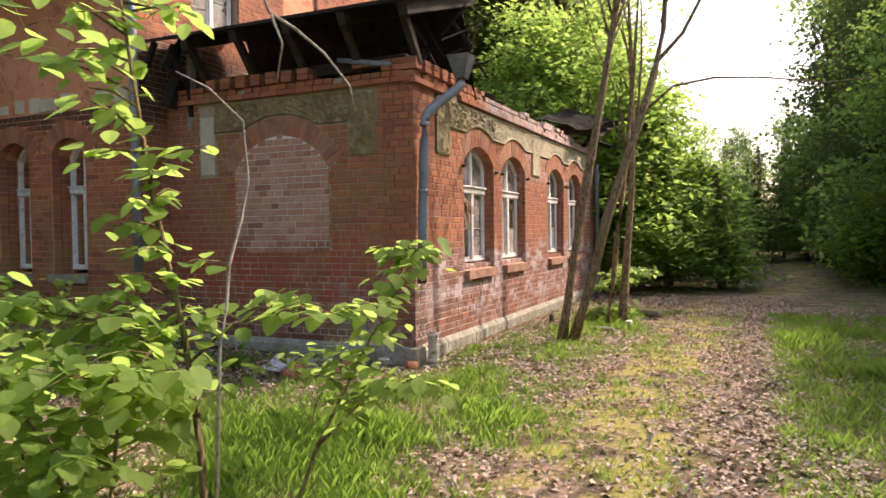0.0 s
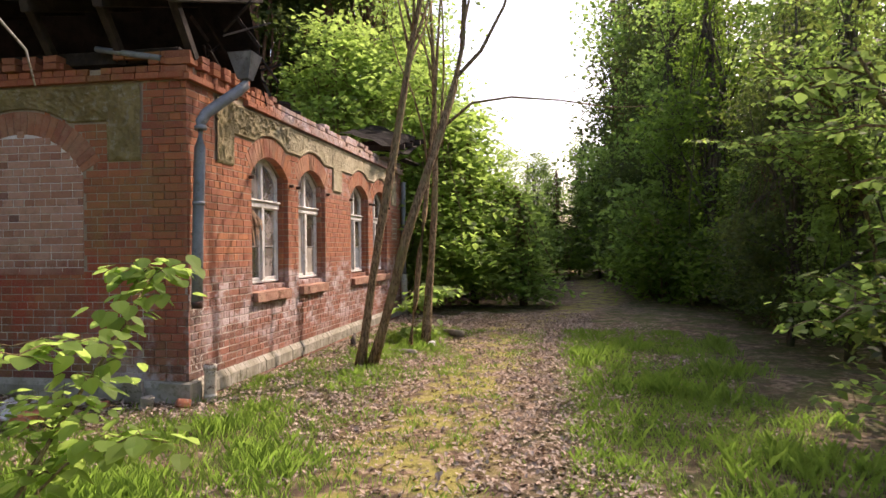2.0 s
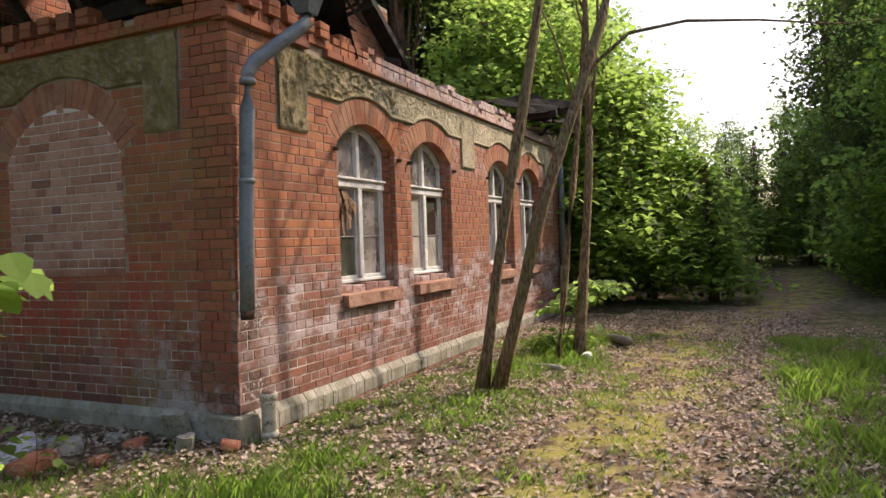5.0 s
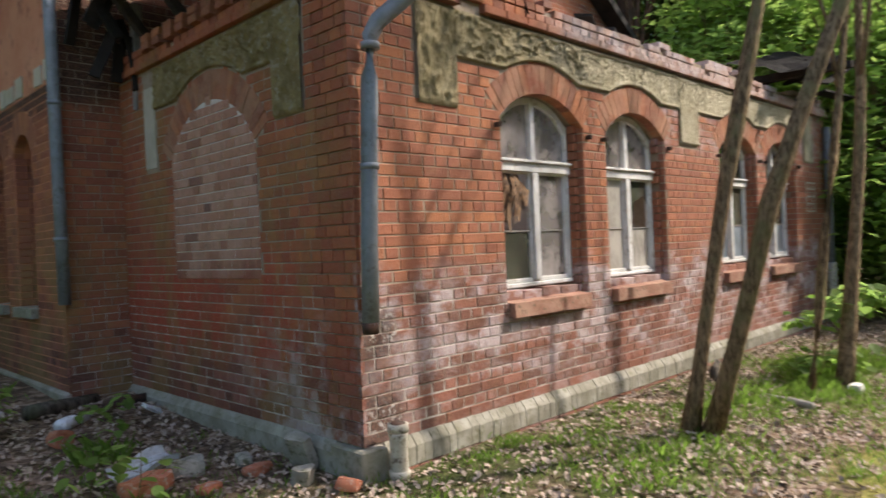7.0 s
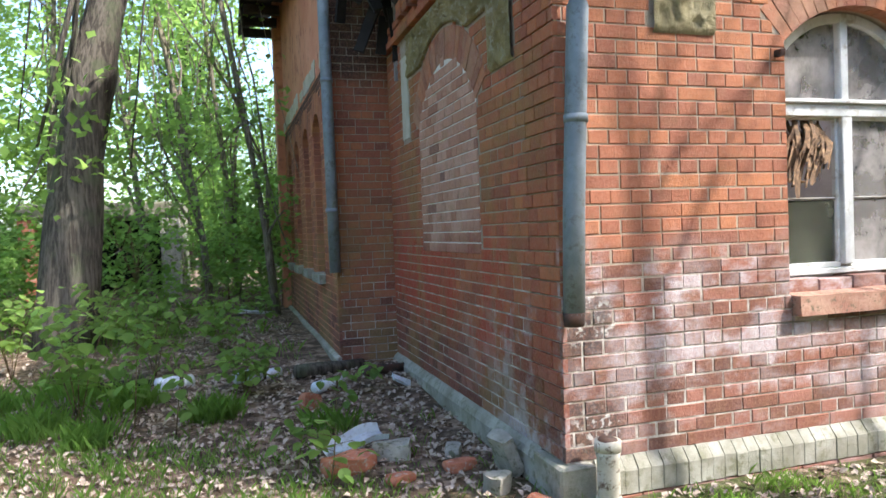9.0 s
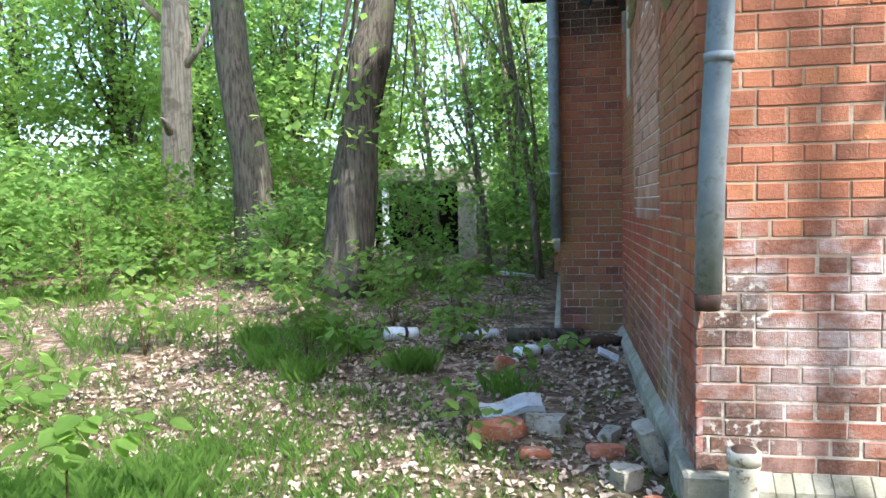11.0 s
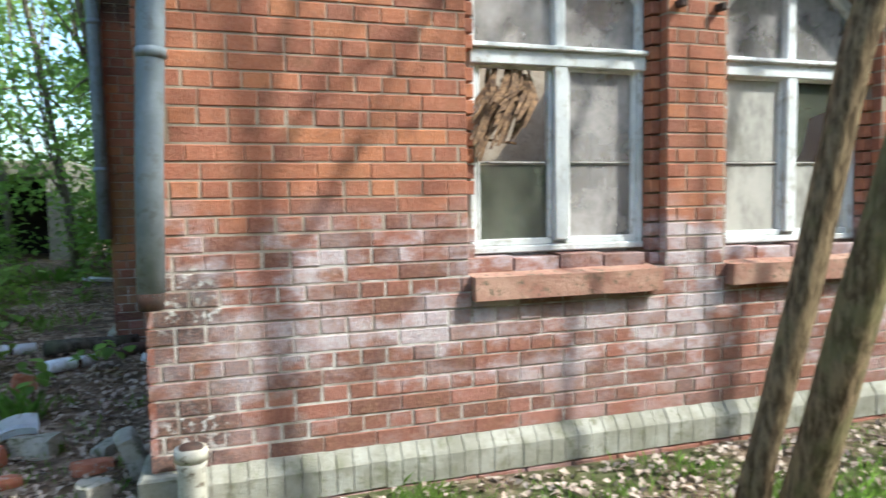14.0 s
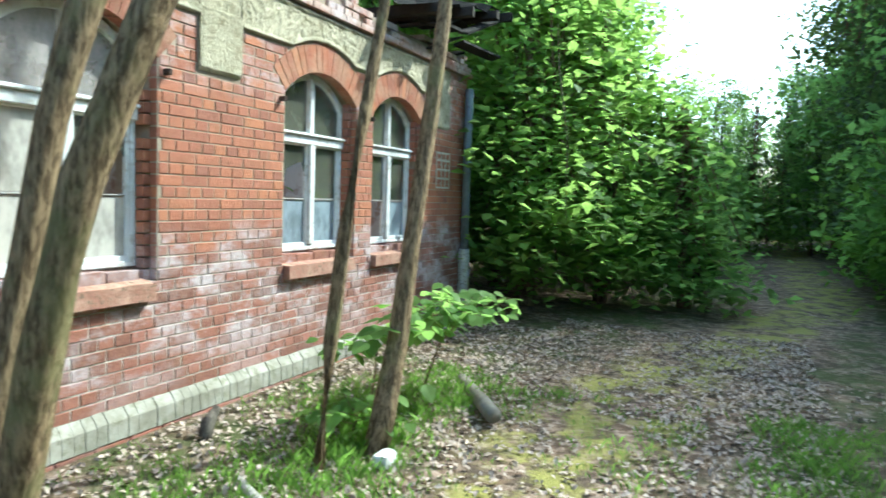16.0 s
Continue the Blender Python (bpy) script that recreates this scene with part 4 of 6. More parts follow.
    for i in range(12):
        x = 7.0 + i * 0.22
        rows.append([bm.verts.new((x + 0.06 * noise.noise(Vector((i, t * 3, 2))), -0.42 + 1.15 * t + 0.08 * noise.noise(Vector((i * 0.9, t * 2, 4))), 3.60 + 0.05 * i + 0.30 * t + 0.09 * noise.noise(Vector((i * 0.7, t * 3, 6))))) for t in np.linspace(0, 1, 6)])
    for a, b in zip(rows, rows[1:]):
        for k in range(5):
            bm.faces.new((a[k], a[k + 1], b[k + 1], b[k]))
    bmesh.ops.solidify(bm, geom=bm.faces[:], thickness=0.05)
    part("roof_remnant", bm, TAR, roof, "black tarred roof remnant over the far end")
    for x in (7.2, 8.0, 8.8, 9.3):
        part("rafter_end", box_bm((x, -0.55, 3.52 + (x - 7) * 0.2), (x + 0.09, 0.8, 3.63 + (x - 7) * 0.2), 0.006, 0.006), OLD_WOOD, roof)
    for x, z in ((3.3, 3.55), (3.7, 3.5), (6.1, 3.5)):
        turn = Matrix.Translation((x, 0.35, z)) @ Euler((0.2, 0.3, 0.4)).to_matrix().to_4x4()
        part("broken_board", box_bm((-0.35, -0.09, -0.015), (0.35, 0.09, 0.02), 0.0, 0.006, None, turn), TAR, roof)


roof_remains()
eave = thing("main_roof", "dark overhanging tiled roof of the main block", "roof", kind="structure")
bm = bmesh.new()
for i, (x0, z0, x1, z1) in enumerate(((-1.25, 5.12, 4.2, 8.9), (9.8, 5.12, 4.2, 8.9))):
    v = [bm.verts.new((x, y, z + dz)) for y in (3.3, 9.9) for x, z in ((x0, z0), (x1, z1)) for dz in (0, 0.16)]
    for q in ((0, 2, 3, 1), (4, 5, 7, 6), (0, 1, 5, 4), (2, 6, 7, 3), (1, 3, 7, 5), (0, 4, 6, 2)):
        bm.faces.new([v[k] for k in q])
part("roof_slab", bm, TAR, eave)
bm = bmesh.new()
bm.faces.new([bm.verts.new(p) for p in ((-0.7, 3.7, 5.2), (9.25, 3.7, 5.2), (4.2, 3.7, 8.8))])
part("gable_wall", bm, PINK_WALL, eave)
for k in range(10):
    part("eave_rafter", box_bm((-1.2, 3.5 + k * 0.66, 5.02), (-0.65, 3.6 + k * 0.66, 5.16), 0.005), OLD_WOOD, eave)

# ---- pipes ----
corner_pipe = thing("downpipe", "grey zinc downpipe with a hopper, broken off above the ground", "downpipe")
tube("pipe", [(0.035, -0.075, 1.08), (0.05, -0.078, 1.6), (0.10, -0.085, 2.6), (0.12, -0.09, 2.86), (0.15, -0.13, 2.95), (0.40, -0.36, 3.22), (0.45, -0.40, 3.28), (0.46, -0.40, 3.36)], 0.055, ZINC, corner_pipe, 14)
for p in ((0.075, -0.08, 2.05), (0.115, -0.088, 2.80)):
    tube("joint_ring", [(p[0], p[1], p[2] - 0.02), (p[0], p[1], p[2] + 0.02)], 0.061, ZINC, corner_pipe, 14)
hopper = bmesh.new()
lo = [hopper.verts.new((0.46 + a * 0.06, -0.40 + b * 0.06, 3.34)) for a, b in ((-1, -1), (1, -1), (1, 1), (-1, 1))]
hi = [hopper.verts.new((0.46 + a * 0.13, -0.40 + b * 0.13, 3.60)) for a, b in ((-1, -1), (1, -1), (1, 1), (-1, 1))]
for k in range(4):
    hopper.faces.new((lo[k], lo[(k + 1) % 4], hi[(k + 1) % 4], hi[k]))
bmesh.ops.solidify(hopper, geom=hopper.faces[:], thickness=0.006)
part("hopper", hopper, ZINC, corner_pipe, "open zinc rain hopper")
tube("rusted_end", [(0.033, -0.075, 1.02), (0.035, -0.075, 1.09)], [0.05, 0.057], IRON, corner_pipe, 12)
tube("bracket", [(0.06, 0.0, 1.75), (0.06, -0.13, 1.75)], 0.008, IRON, corner_pipe, 6)
main_pipe = thing("downpipe", "long blue-grey zinc downpipe on the tall corner", "downpipe")
tube("pipe", [(-0.61, 3.55, 1.15), (-0.62, 3.55, 2.5), (-0.63, 3.55, 4.2), (-0.65, 3.55, 5.15)], 0.055, ZINC, main_pipe, 12)
for z in (1.75, 3.0, 4.2):
    tube("joint_ring", [(-0.62, 3.55, z - 0.02), (-0.622, 3.55, z + 0.02)], 0.062, ZINC, main_pipe, 12)
far_pipe = thing("downpipe", "zinc downpipe with a pale pipe foot at the far corner", "downpipe")
tube("pipe", [(9.15, -0.08, 1.0), (9.15, -0.08, 3.1)], 0.055, ZINC, far_pipe, 12)
tube("pipe_foot", [(9.15, -0.08, 0.1), (9.15, -0.08, 1.02)], 0.075, CLAY, far_pipe, 12)
stand = thing("drain_pipe", "whitish clay drain pipe standing out of the ground", "pipe")
tube("pipe", [(0.165, -0.135, -0.1), (0.165, -0.135, 0.10), (0.165, -0.135, 0.36), (0.165, -0.137, 0.40)], [0.062, 0.058, 0.056, 0.066], CLAY, stand, 16)
tube("collar", [(0.165, -0.135, 0.40), (0.165, -0.137, 0.45)], [0.068, 0.066], CLAY, stand, 16)
# dark disc on the closed pipe end, standing for the shade in its bore
tube("mouth", [(0.165, -0.136, 0.445), (0.165, -0.137, 0.453)], 0.05, IRON, stand, 16)
tube("collar", [(0.165, -0.135, 0.11), (0.165, -0.135, 0.16)], [0.066, 0.066], CLAY, stand, 16)
gutter_pipe = thing("gutter_scrap", "bent zinc gutter lying on the wall top", "gutter")
tube("gutter", [(-0.02, 0.95, 3.60), (-0.03, 0.25, 3.47)], 0.03, ZINC, gutter_pipe, 8)


# ---- loose things by the corner ----
def lump(name, at, size, material, label, category, seed, turn=(0, 0, 0), group=""):
    """A broken, rough-edged piece of stone or masonry."""
    bm = bmesh.new()
    bmesh.ops.create_cube(bm, size=1)
    bmesh.ops.subdivide_edges(bm, edges=bm.edges[:], cuts=3, use_grid_fill=True)
    r = random.Random(seed)
    off = Vector((r.uniform(0, 50), r.uniform(0, 50), 0))
    for v in bm.verts:
        k = 1 - 0.3 * v.co.length ** 2
        v.co = Vector((v.co.x * size[0] * k, v.co.y * size[1] * k, v.co.z * size[2] * k))
        v.co += Vector((noise.noise(v.co * 8 + off), noise.noise(v.co * 8 + off + Vector((9, 0, 0))), noise.noise(v.co * 8 + off + Vector((0, 9, 0))))) * min(size) * 0.22
    me = bpy.data.meshes.new(name)
    bm.to_mesh(me)
    bm.free()
    me.materials.append(material)
    ob = new(name, me)
    ob.matrix_basis = pose(at[0], at[1], ground_z(at[0], at[1]) + size[2] * 0.36 + (at[2] if len(at) > 2 else 0), *turn)
    return tagged(ob, label, category, group)


lump("masonry_chunk", (-0.96, 0.95), (0.36, 0.17, 0.12), LOOSE_BRICK, "broken lump of brick masonry with mortar", "rubble", 1, (0, 0, 12))
lump("masonry_chunk", (-0.66, 1.05), (0.26, 0.18, 0.13), STONE, "mossy grey lump of broken masonry", "rubble", 2, (0, 0, -20))
lump("masonry_chunk", (-0.72, 0.62), (0.18, 0.10, 0.06), LOOSE_BRICK, "flat broken brick half buried in leaves", "rubble", 3, (0, 8, 30))
lump("stone_slab", (-0.12, 0.50, 0.03), (0.10, 0.22, 0.27), STONE, "grey stone slab leaning on the plinth", "stone", 4, (0, -22, 10))
lump("stone", (-0.27, 0.28), (0.13, 0.16, 0.14), STONE, "rough grey stone beside the plinth", "stone", 5, (0, 0, 30))
lump("brick_half", (-0.14, -0.02), (0.17, 0.15, 0.09), LOOSE_BRICK, "orange broken brick at the wall corner", "brick", 6, (15, 20, 40))
lump("stone", (-0.30, 0.95), (0.24, 0.11, 0.07), STONE, "flat stone lying in dead leaves", "stone", 7, (0, 0, 70))
lump("brick_half", (-0.34, 0.70), (0.22, 0.11, 0.07), LOOSE_BRICK, "whitish-red brick lying in dead leaves", "brick", 8, (0, 0, 15))
lump("brick_half", (-1.02, 2.40), (0.17, 0.13, 0.15), LOOSE_BRICK, "red brick standing on end in the litter", "brick", 9, (0, 10, 20))
lump("white_stone", (4.25, -1.62), (0.15, 0.11, 0.09), plain_material("white_stone", (0.6, 0.58, 0.55), (0.72, 0.7, 0.68), 9), "whitish stone among leaves and grass", "stone", 10)


def scrap_tube(at, length, turn, r, material, label, name="plastic_tube", band=True):
    z = ground_z(at[0], at[1]) + r * 0.8
    ob = thing(name, label, "tube" if band else "log", Matrix(pose(at[0], at[1], z, 0, 4, turn)))
    tube("body", [(-length / 2, 0, 0), (-length * 0.2, 0, 0.004), (length * 0.2, 0, -0.003), (length / 2, 0, 0)], [r, r * 1.02, r, r * 0.97], material, ob, 12)
    if band:
        tube("band", [(0.02, 0, 0), (0.05, 0, 0)], r * 1.08, IRON, ob, 12)
    return ob


scrap_tube((-2.09, 3.35), 0.32, 32, 0.065, PLASTIC, "short white plastic tube lying in leaves")
scrap_tube((-1.38, 3.35), 0.46, 30, 0.055, PLASTIC, "dirty white plastic tube with a dark band")
scrap_tube((-0.80, 2.85), 0.42, 48, 0.052, PLASTIC, "pale plastic tube beside a dark log")
scrap_tube((-1.0, 2.55), 0.20, 60, 0.03, PLASTIC, "small pale tube end in the litter", band=False)
scrap_tube((-0.72, 3.36), 0.75, 28, 0.062, BARK_OAK, "dark grey log by the wall foot", "log", False)
scrap_tube((-0.25, 3.15), 0.45, 24, 0.05, IRON, "short dark pipe by the wall foot", "iron_pipe", False)
scrap_tube((-2.35, 3.55), 0.9, 14, 0.035, OLD_WOOD, "dark weathered batten in the litter", "batten", False)
scrap_tube((5.8, -1.6), 1.3, 32, 0.06, plain_material("log_grey", (0.16, 0.14, 0.11), (0.27, 0.24, 0.19), 8), "grey mossy log lying by the wall", "log", False)
scrap_tube((3.45, -1.30), 0.65, 55, 0.03, STONE, "grey dry branch in the grass", "dead_branch", False)
stub = thing("broken_stake", "dark broken stake standing near the wall", "stake", (4.0, -0.45, ground_z(4.0, -0.45)))
tube("stake", [(0, 0, -0.05), (0.06, 0.02, 0.09), (0.16, 0.03, 0.17)], [0.05, 0.045, 0.025], BARK_OAK, stub, 8, wobble=0.3)
sheet = thing("metal_sheet", "bent white metal sheet on the leaf litter", "metal sheet", Matrix(pose(-0.88, 1.18, ground_z(-0.88, 1.18) + 0.08, 6, -8, 8)))
bm = bmesh.new()
rows = [[bm.verts.new((x, y, 0.02 * math.sin(x * 16) + (0.05 if abs(y) > 0.09 else 0))) for y in (-0.11, -0.08, 0, 0.08, 0.11)] for x in np.linspace(-0.2, 0.2, 9)]
for a, b in zip(rows, rows[1:]):
    for k in range(4):
        bm.faces.new((a[k], a[k + 1], b[k + 1], b[k]))
bmesh.ops.solidify(bm, geom=bm.faces[:], thickness=0.004)
part("sheet", bm, PLASTIC, sheet)
scrap = thing("plastic_scrap", "crumpled white plastic scrap near the plinth", "scrap", Matrix(pose(-0.2, 2.7, ground_z(-0.2, 2.7) + 0.04, 20, 30, 10)))
part("scrap", box_bm((-0.09, -0.05, -0.01), (0.09, 0.05, 0.02), 0.004, 0.012), PLASTIC, scrap)
far_scrap = thing("plastic_scrap", "pale plastic scraps by the far path", "scrap", Matrix(pose(-1.2, 8.2, ground_z(-1.2, 8.2) + 0.05, 5, 10, 30)))
part("scrap", box_bm((-0.35, -0.10, -0.02), (0.35, 0.10, 0.02), 0.01, 0.03), PLASTIC, far_scrap)

# ---- ruined shed in the wood ----
shed = thing("ruined_shed", "roofless brick shed with a mossy concrete slab", "shed", (-3.75, 13.2, 0.05))
part("slab", box_bm((-2.0, 0, 2.0), (1.2, 3.0, 2.32), 0.03, 0.02), CONCRETE, shed, "mossy concrete roof slab")
part("pillar", box_bm((0.75, 0.05, -0.3), (1.15, 0.5, 2.0), 0.02, 0.01), STONE, shed, "crumbling grey pillar")
part("pillar", box_bm((-1.1, 0.05, -0.3), (-0.95, 0.2, 2.0), 0.02, 0.01), PLASTIC, shed, "whitewashed post")
part("pillar", box_bm((-2.0, 0.05, -0.3), (-1.7, 0.4, 2.0), 0.02, 0.01), LOOSE_BRICK, shed)
part("rear_wall", box_bm((-2.0, 2.7, -0.3), (1.2, 3.0, 2.0), 0.02, 0.01), TAR, shed)
part("side_wall", box_bm((1.0, 0.5, -0.3), (1.2, 2.7, 2.0), 0.02, 0.01), CONCRETE, shed)


# ---- plants ----
def leaf_cloud(centres, sizes, seed, flat=0.55, fold=0.25, aspect=0.75):
    """Small folded leaves, each its own island, at the given places."""
    g = np.random.default_rng(seed)
    n = len(centres)
    c = np.asarray(centres, float)
    yaw = g.uniform(0, 2 * math.pi, n)
    droop = g.normal(-0.25, flat, n)
    along = np.stack([np.cos(yaw) * np.cos(droop), np.sin(yaw) * np.cos(droop), np.sin(droop)], 1)
    roll = g.normal(0, flat, n)
    side0 = np.stack([-np.sin(yaw), np.cos(yaw), np.zeros(n)], 1)
    up0 = np.cross(along, side0)
    side = side0 * np.cos(roll)[:, None] + up0 * np.sin(roll)[:, None]
    up = np.cross(along, side)
    s = np.asarray(sizes, float)[:, None] * g.uniform(0.65, 1.25, (n, 1))
    base, tip = c - along * s * 0.5, c + along * s * 0.5 - up * 0
    lift = up * s * fold
    l, r = c + side * s * aspect * 0.5 + lift * 0.5 - along * s * 0.06, c - side * s * aspect * 0.5 + lift * 0.5 - along * s * 0.06
    v = np.stack([base, r, tip, l], 1).reshape(-1, 3)
    k = np.arange(n) * 4
    f = np.concatenate([np.stack([k, k + 1, k + 2], 1), np.stack([k, k + 2, k + 3], 1)])
    return v, f


def array_mesh(name, v, f, material):
    me = bpy.data.meshes.new(name)
    me.vertices.add(len(v))
    me.vertices.foreach_set("co", np.asarray(v, np.float32).ravel())
    f = np.asarray(f, np.int32)
    me.loops.add(f.size)
    me.loops.foreach_set("vertex_index", f.ravel())
    me.polygons.add(len(f))
    me.polygons.foreach_set("loop_start", np.arange(0, f.size, f.shape[1], dtype=np.int32))
    me.polygons.foreach_set("loop_total", np.full(len(f), f.shape[1], np.int32))
    me.materials.append(material)
    me.update(calc_edges=True)
    me.validate()
    return me


def clumps(shape, count, per, spread, seed, hollow=0.35):
    """Leaf places gathered in clumps inside an ellipsoid (centre, radii)."""
    g = np.random.default_rng(seed)
    (cx, cy, cz), (rx, ry, rz) = shape
    d = g.normal(size=(count, 3))
    d /= np.linalg.norm(d, axis=1)[:, None]
    rad = (hollow + (1 - hollow) * g.uniform(0, 1, count) ** 0.6)[:, None]
    lumpy = 1 + 0.28 * np.sin(d[:, :1] * 5 + seed) * np.cos(d[:, 1:2] * 4 + seed * 2) + 0.15 * np.sin(d[:, 2:] * 7 + seed)
    mid = d * rad * lumpy * np.array([rx, ry, rz]) + np.array([cx, cy, cz])
    pts = np.repeat(mid, per, 0) + g.normal(size=(count * per, 3)) * np.array([spread, spread, spread * 0.45])
    return pts, mid


def limb_path(start, end, bend, r, steps=5):
    start, end = Vector(start), Vector(end)
    pts = []
    for k in range(steps + 1):
        t = k / steps
        p = start.lerp(end, t)
        p.z += bend * math.sin(t * math.pi)
        p += Vector((r.uniform(-1, 1), r.uniform(-1, 1), 0)) * 0.03 * (end - start).length * (0 < k < steps)
        pts.append(p)
    return pts


def make_tree(name, label, at, trunk, radii, crowns, bark, leaf, seed, per=26, leaf_size=0.13, density=30, spread=0.32, limbs=7, group="", sides=9, wobble=0.25, flat=0.55, split=True, limb_from=0, sparse=1.0):
    """trunk: points from the base; crowns: ellipsoids (centre, radii) in the tree's own space."""
    r = random.Random(seed)
    tree = thing(name, label, "tree", at, group)
    pieces = [tube_data(trunk, radii, sides, wobble)]
    pts_all = []
    for k, crown in enumerate(crowns):
        vol = crown[1][0] * crown[1][1] * crown[1][2]
        count = int(density * vol ** 0.75 * (sparse if crown[0][2] > 5 else 1)) + 6
        pts, mid = clumps(crown, count, per, spread, seed * 7 + k)
        pts_all.append(pts)
        for m in mid[:limbs]:
            j = r.randint(max(1, len(trunk) // 3, limb_from), len(trunk) - 1)
            s = Vector(trunk[j])
            r0 = radii[j] * 0.45
            path = limb_path(s, Vector(m), 0.12 * (Vector(m) - s).length * 0.5, r)
            data = tube_data(path, [r0 * (1 - 0.85 * q / 5) + 0.004 for q in range(6)], 5)
            if split:
                part_mesh("limb", mesh_of("limb", *data, bark, True), tree)
            else:
                pieces.append(data)
    part_mesh("trunk", mesh_of("trunk", *join_data(pieces), bark, True), tree)
    if pts_all:
        pts = np.concatenate(pts_all)
        keep = pts[:, 2] > 0.05
        part_mesh("crown", array_mesh("crown", *leaf_cloud(pts[keep], np.full(keep.sum(), leaf_size), seed, flat), leaf), tree)
    return tree


def on_ground(x, y, dz=0.0):
    return (x, y, ground_z(x, y) + dz)


# the leaning pair and the two thin trees before the front
make_tree("leaning_tree", "slender leaning tree with rough greenish bark", (0, 0, 0),
          [(2.07, -1.10, 0.05), (2.12, -1.17, 0.54), (2.21, -1.24, 1.11), (2.30, -1.35, 1.9), (2.40, -1.41, 2.34), (2.62, -1.55, 3.4), (2.72, -1.70, 4.4), (2.95, -1.9, 5.6), (3.1, -2.0, 7.5)],
          [0.075, 0.056, 0.054, 0.052, 0.05, 0.045, 0.04, 0.03, 0.012], [((3.1, -1.6, 7.0), (1.2, 1.2, 1.2))], BARK, LEAF, 11, 16, 0.09, 22, 0.25, 4, "trees before the front", 10, 0.5, limb_from=6)
leaner = make_tree("leaning_tree", "slender forked leaning tree with a long side branch", (0, 0, 0),
                   [(2.13, -1.22, 0.05), (2.11, -1.40, 0.59), (2.09, -1.57, 1.16), (2.13, -1.70, 1.7), (2.26, -1.85, 2.24), (2.55, -2.05, 3.0), (2.80, -2.21, 3.66), (2.95, -2.32, 4.3), (3.05, -2.4, 6.0), (3.1, -2.4, 7.6)],
                   [0.08, 0.062, 0.06, 0.058, 0.055, 0.05, 0.046, 0.035, 0.025, 0.01], [((3.3, -2.6, 7.2), (1.2, 1.1, 1.1))], BARK, LEAF, 12, 16, 0.09, 22, 0.25, 3, "trees before the front", 10, 0.5, limb_from=7)
tube("limb", [(2.85, -2.25, 3.85), (3.1, -2.55, 4.25), (3.3, -2.85, 4.9), (3.5, -3.1, 5.8)], [0.03, 0.026, 0.02, 0.01], BARK, leaner, 7)
tube("limb", [(2.62, -2.10, 3.15), (2.85, -2.45, 3.50), (3.15, -2.95, 3.62), (3.5, -3.6, 3.62), (3.8, -4.3, 3.55), (4.1, -4.9, 3.6)], [0.022, 0.019, 0.016, 0.012, 0.009, 0.004], BARK, leaner, 6)
# upper limbs mostly out of view, added to cast diagonal shadows on the front
for shadow_limb in ([(2.70, -1.66, 4.2), (3.05, -1.78, 4.75), (3.45, -1.85, 5.4), (3.9, -1.9, 6.3)], [(2.64, -1.58, 3.65), (2.95, -1.62, 4.15), (3.4, -1.72, 4.7), (3.95, -1.8, 5.5)],
                   [(2.80, -1.78, 4.8), (3.2, -1.7, 5.5), (3.6, -1.55, 6.3)], [(3.05, -1.78, 4.75), (3.5, -1.6, 5.0), (4.1, -1.5, 5.6)], [(2.95, -2.3, 4.4), (3.6, -2.35, 5.2), (4.4, -2.4, 6.2)], [(2.95, -1.62, 4.15), (3.3, -1.4, 4.9), (3.5, -1.25, 5.6)]):
    tube("limb", shadow_limb, [0.028 * (1 - 0.75 * k / (len(shadow_limb) - 1)) for k in range(len(shadow_limb))], BARK, leaner, 6)
make_tree("thin_tree", "thin straight young tree by the wall", (0, 0, 0), [(3.97, -1.33, 0.05), (3.90, -1.45, 0.87), (3.92, -1.51, 1.49), (3.98, -1.58, 2.11), (4.08, -1.62, 2.67), (4.3, -1.7, 4.0), (4.5, -1.8, 6.0)],
          [0.048, 0.042, 0.04, 0.038, 0.034, 0.028, 0.012], [((4.5, -1.6, 5.6), (0.9, 0.9, 0.9))], BARK, LEAF, 13, 18, 0.09, 22, 0.25, 2, "trees before the front", 8, 0.4, limb_from=4)
make_tree("thin_tree", "upright young tree with mossy bark by the wall", (0, 0, 0), [(4.32, -1.50, 0.05), (4.45, -1.51, 0.4), (4.59, -1.51, 0.76), (4.70, -1.55, 1.48), (4.82, -1.58, 2.20), (5.02, -1.56, 2.89), (5.3, -1.5, 4.5), (5.5, -1.4, 6.5)],
          [0.085, 0.066, 0.062, 0.06, 0.056, 0.05, 0.035, 0.015], [((5.5, -1.3, 6.2), (1.0, 1.0, 1.0))], BARK, LEAF, 14, 18, 0.09, 22, 0.25, 3, "trees before the front", 9, 0.4, limb_from=5)
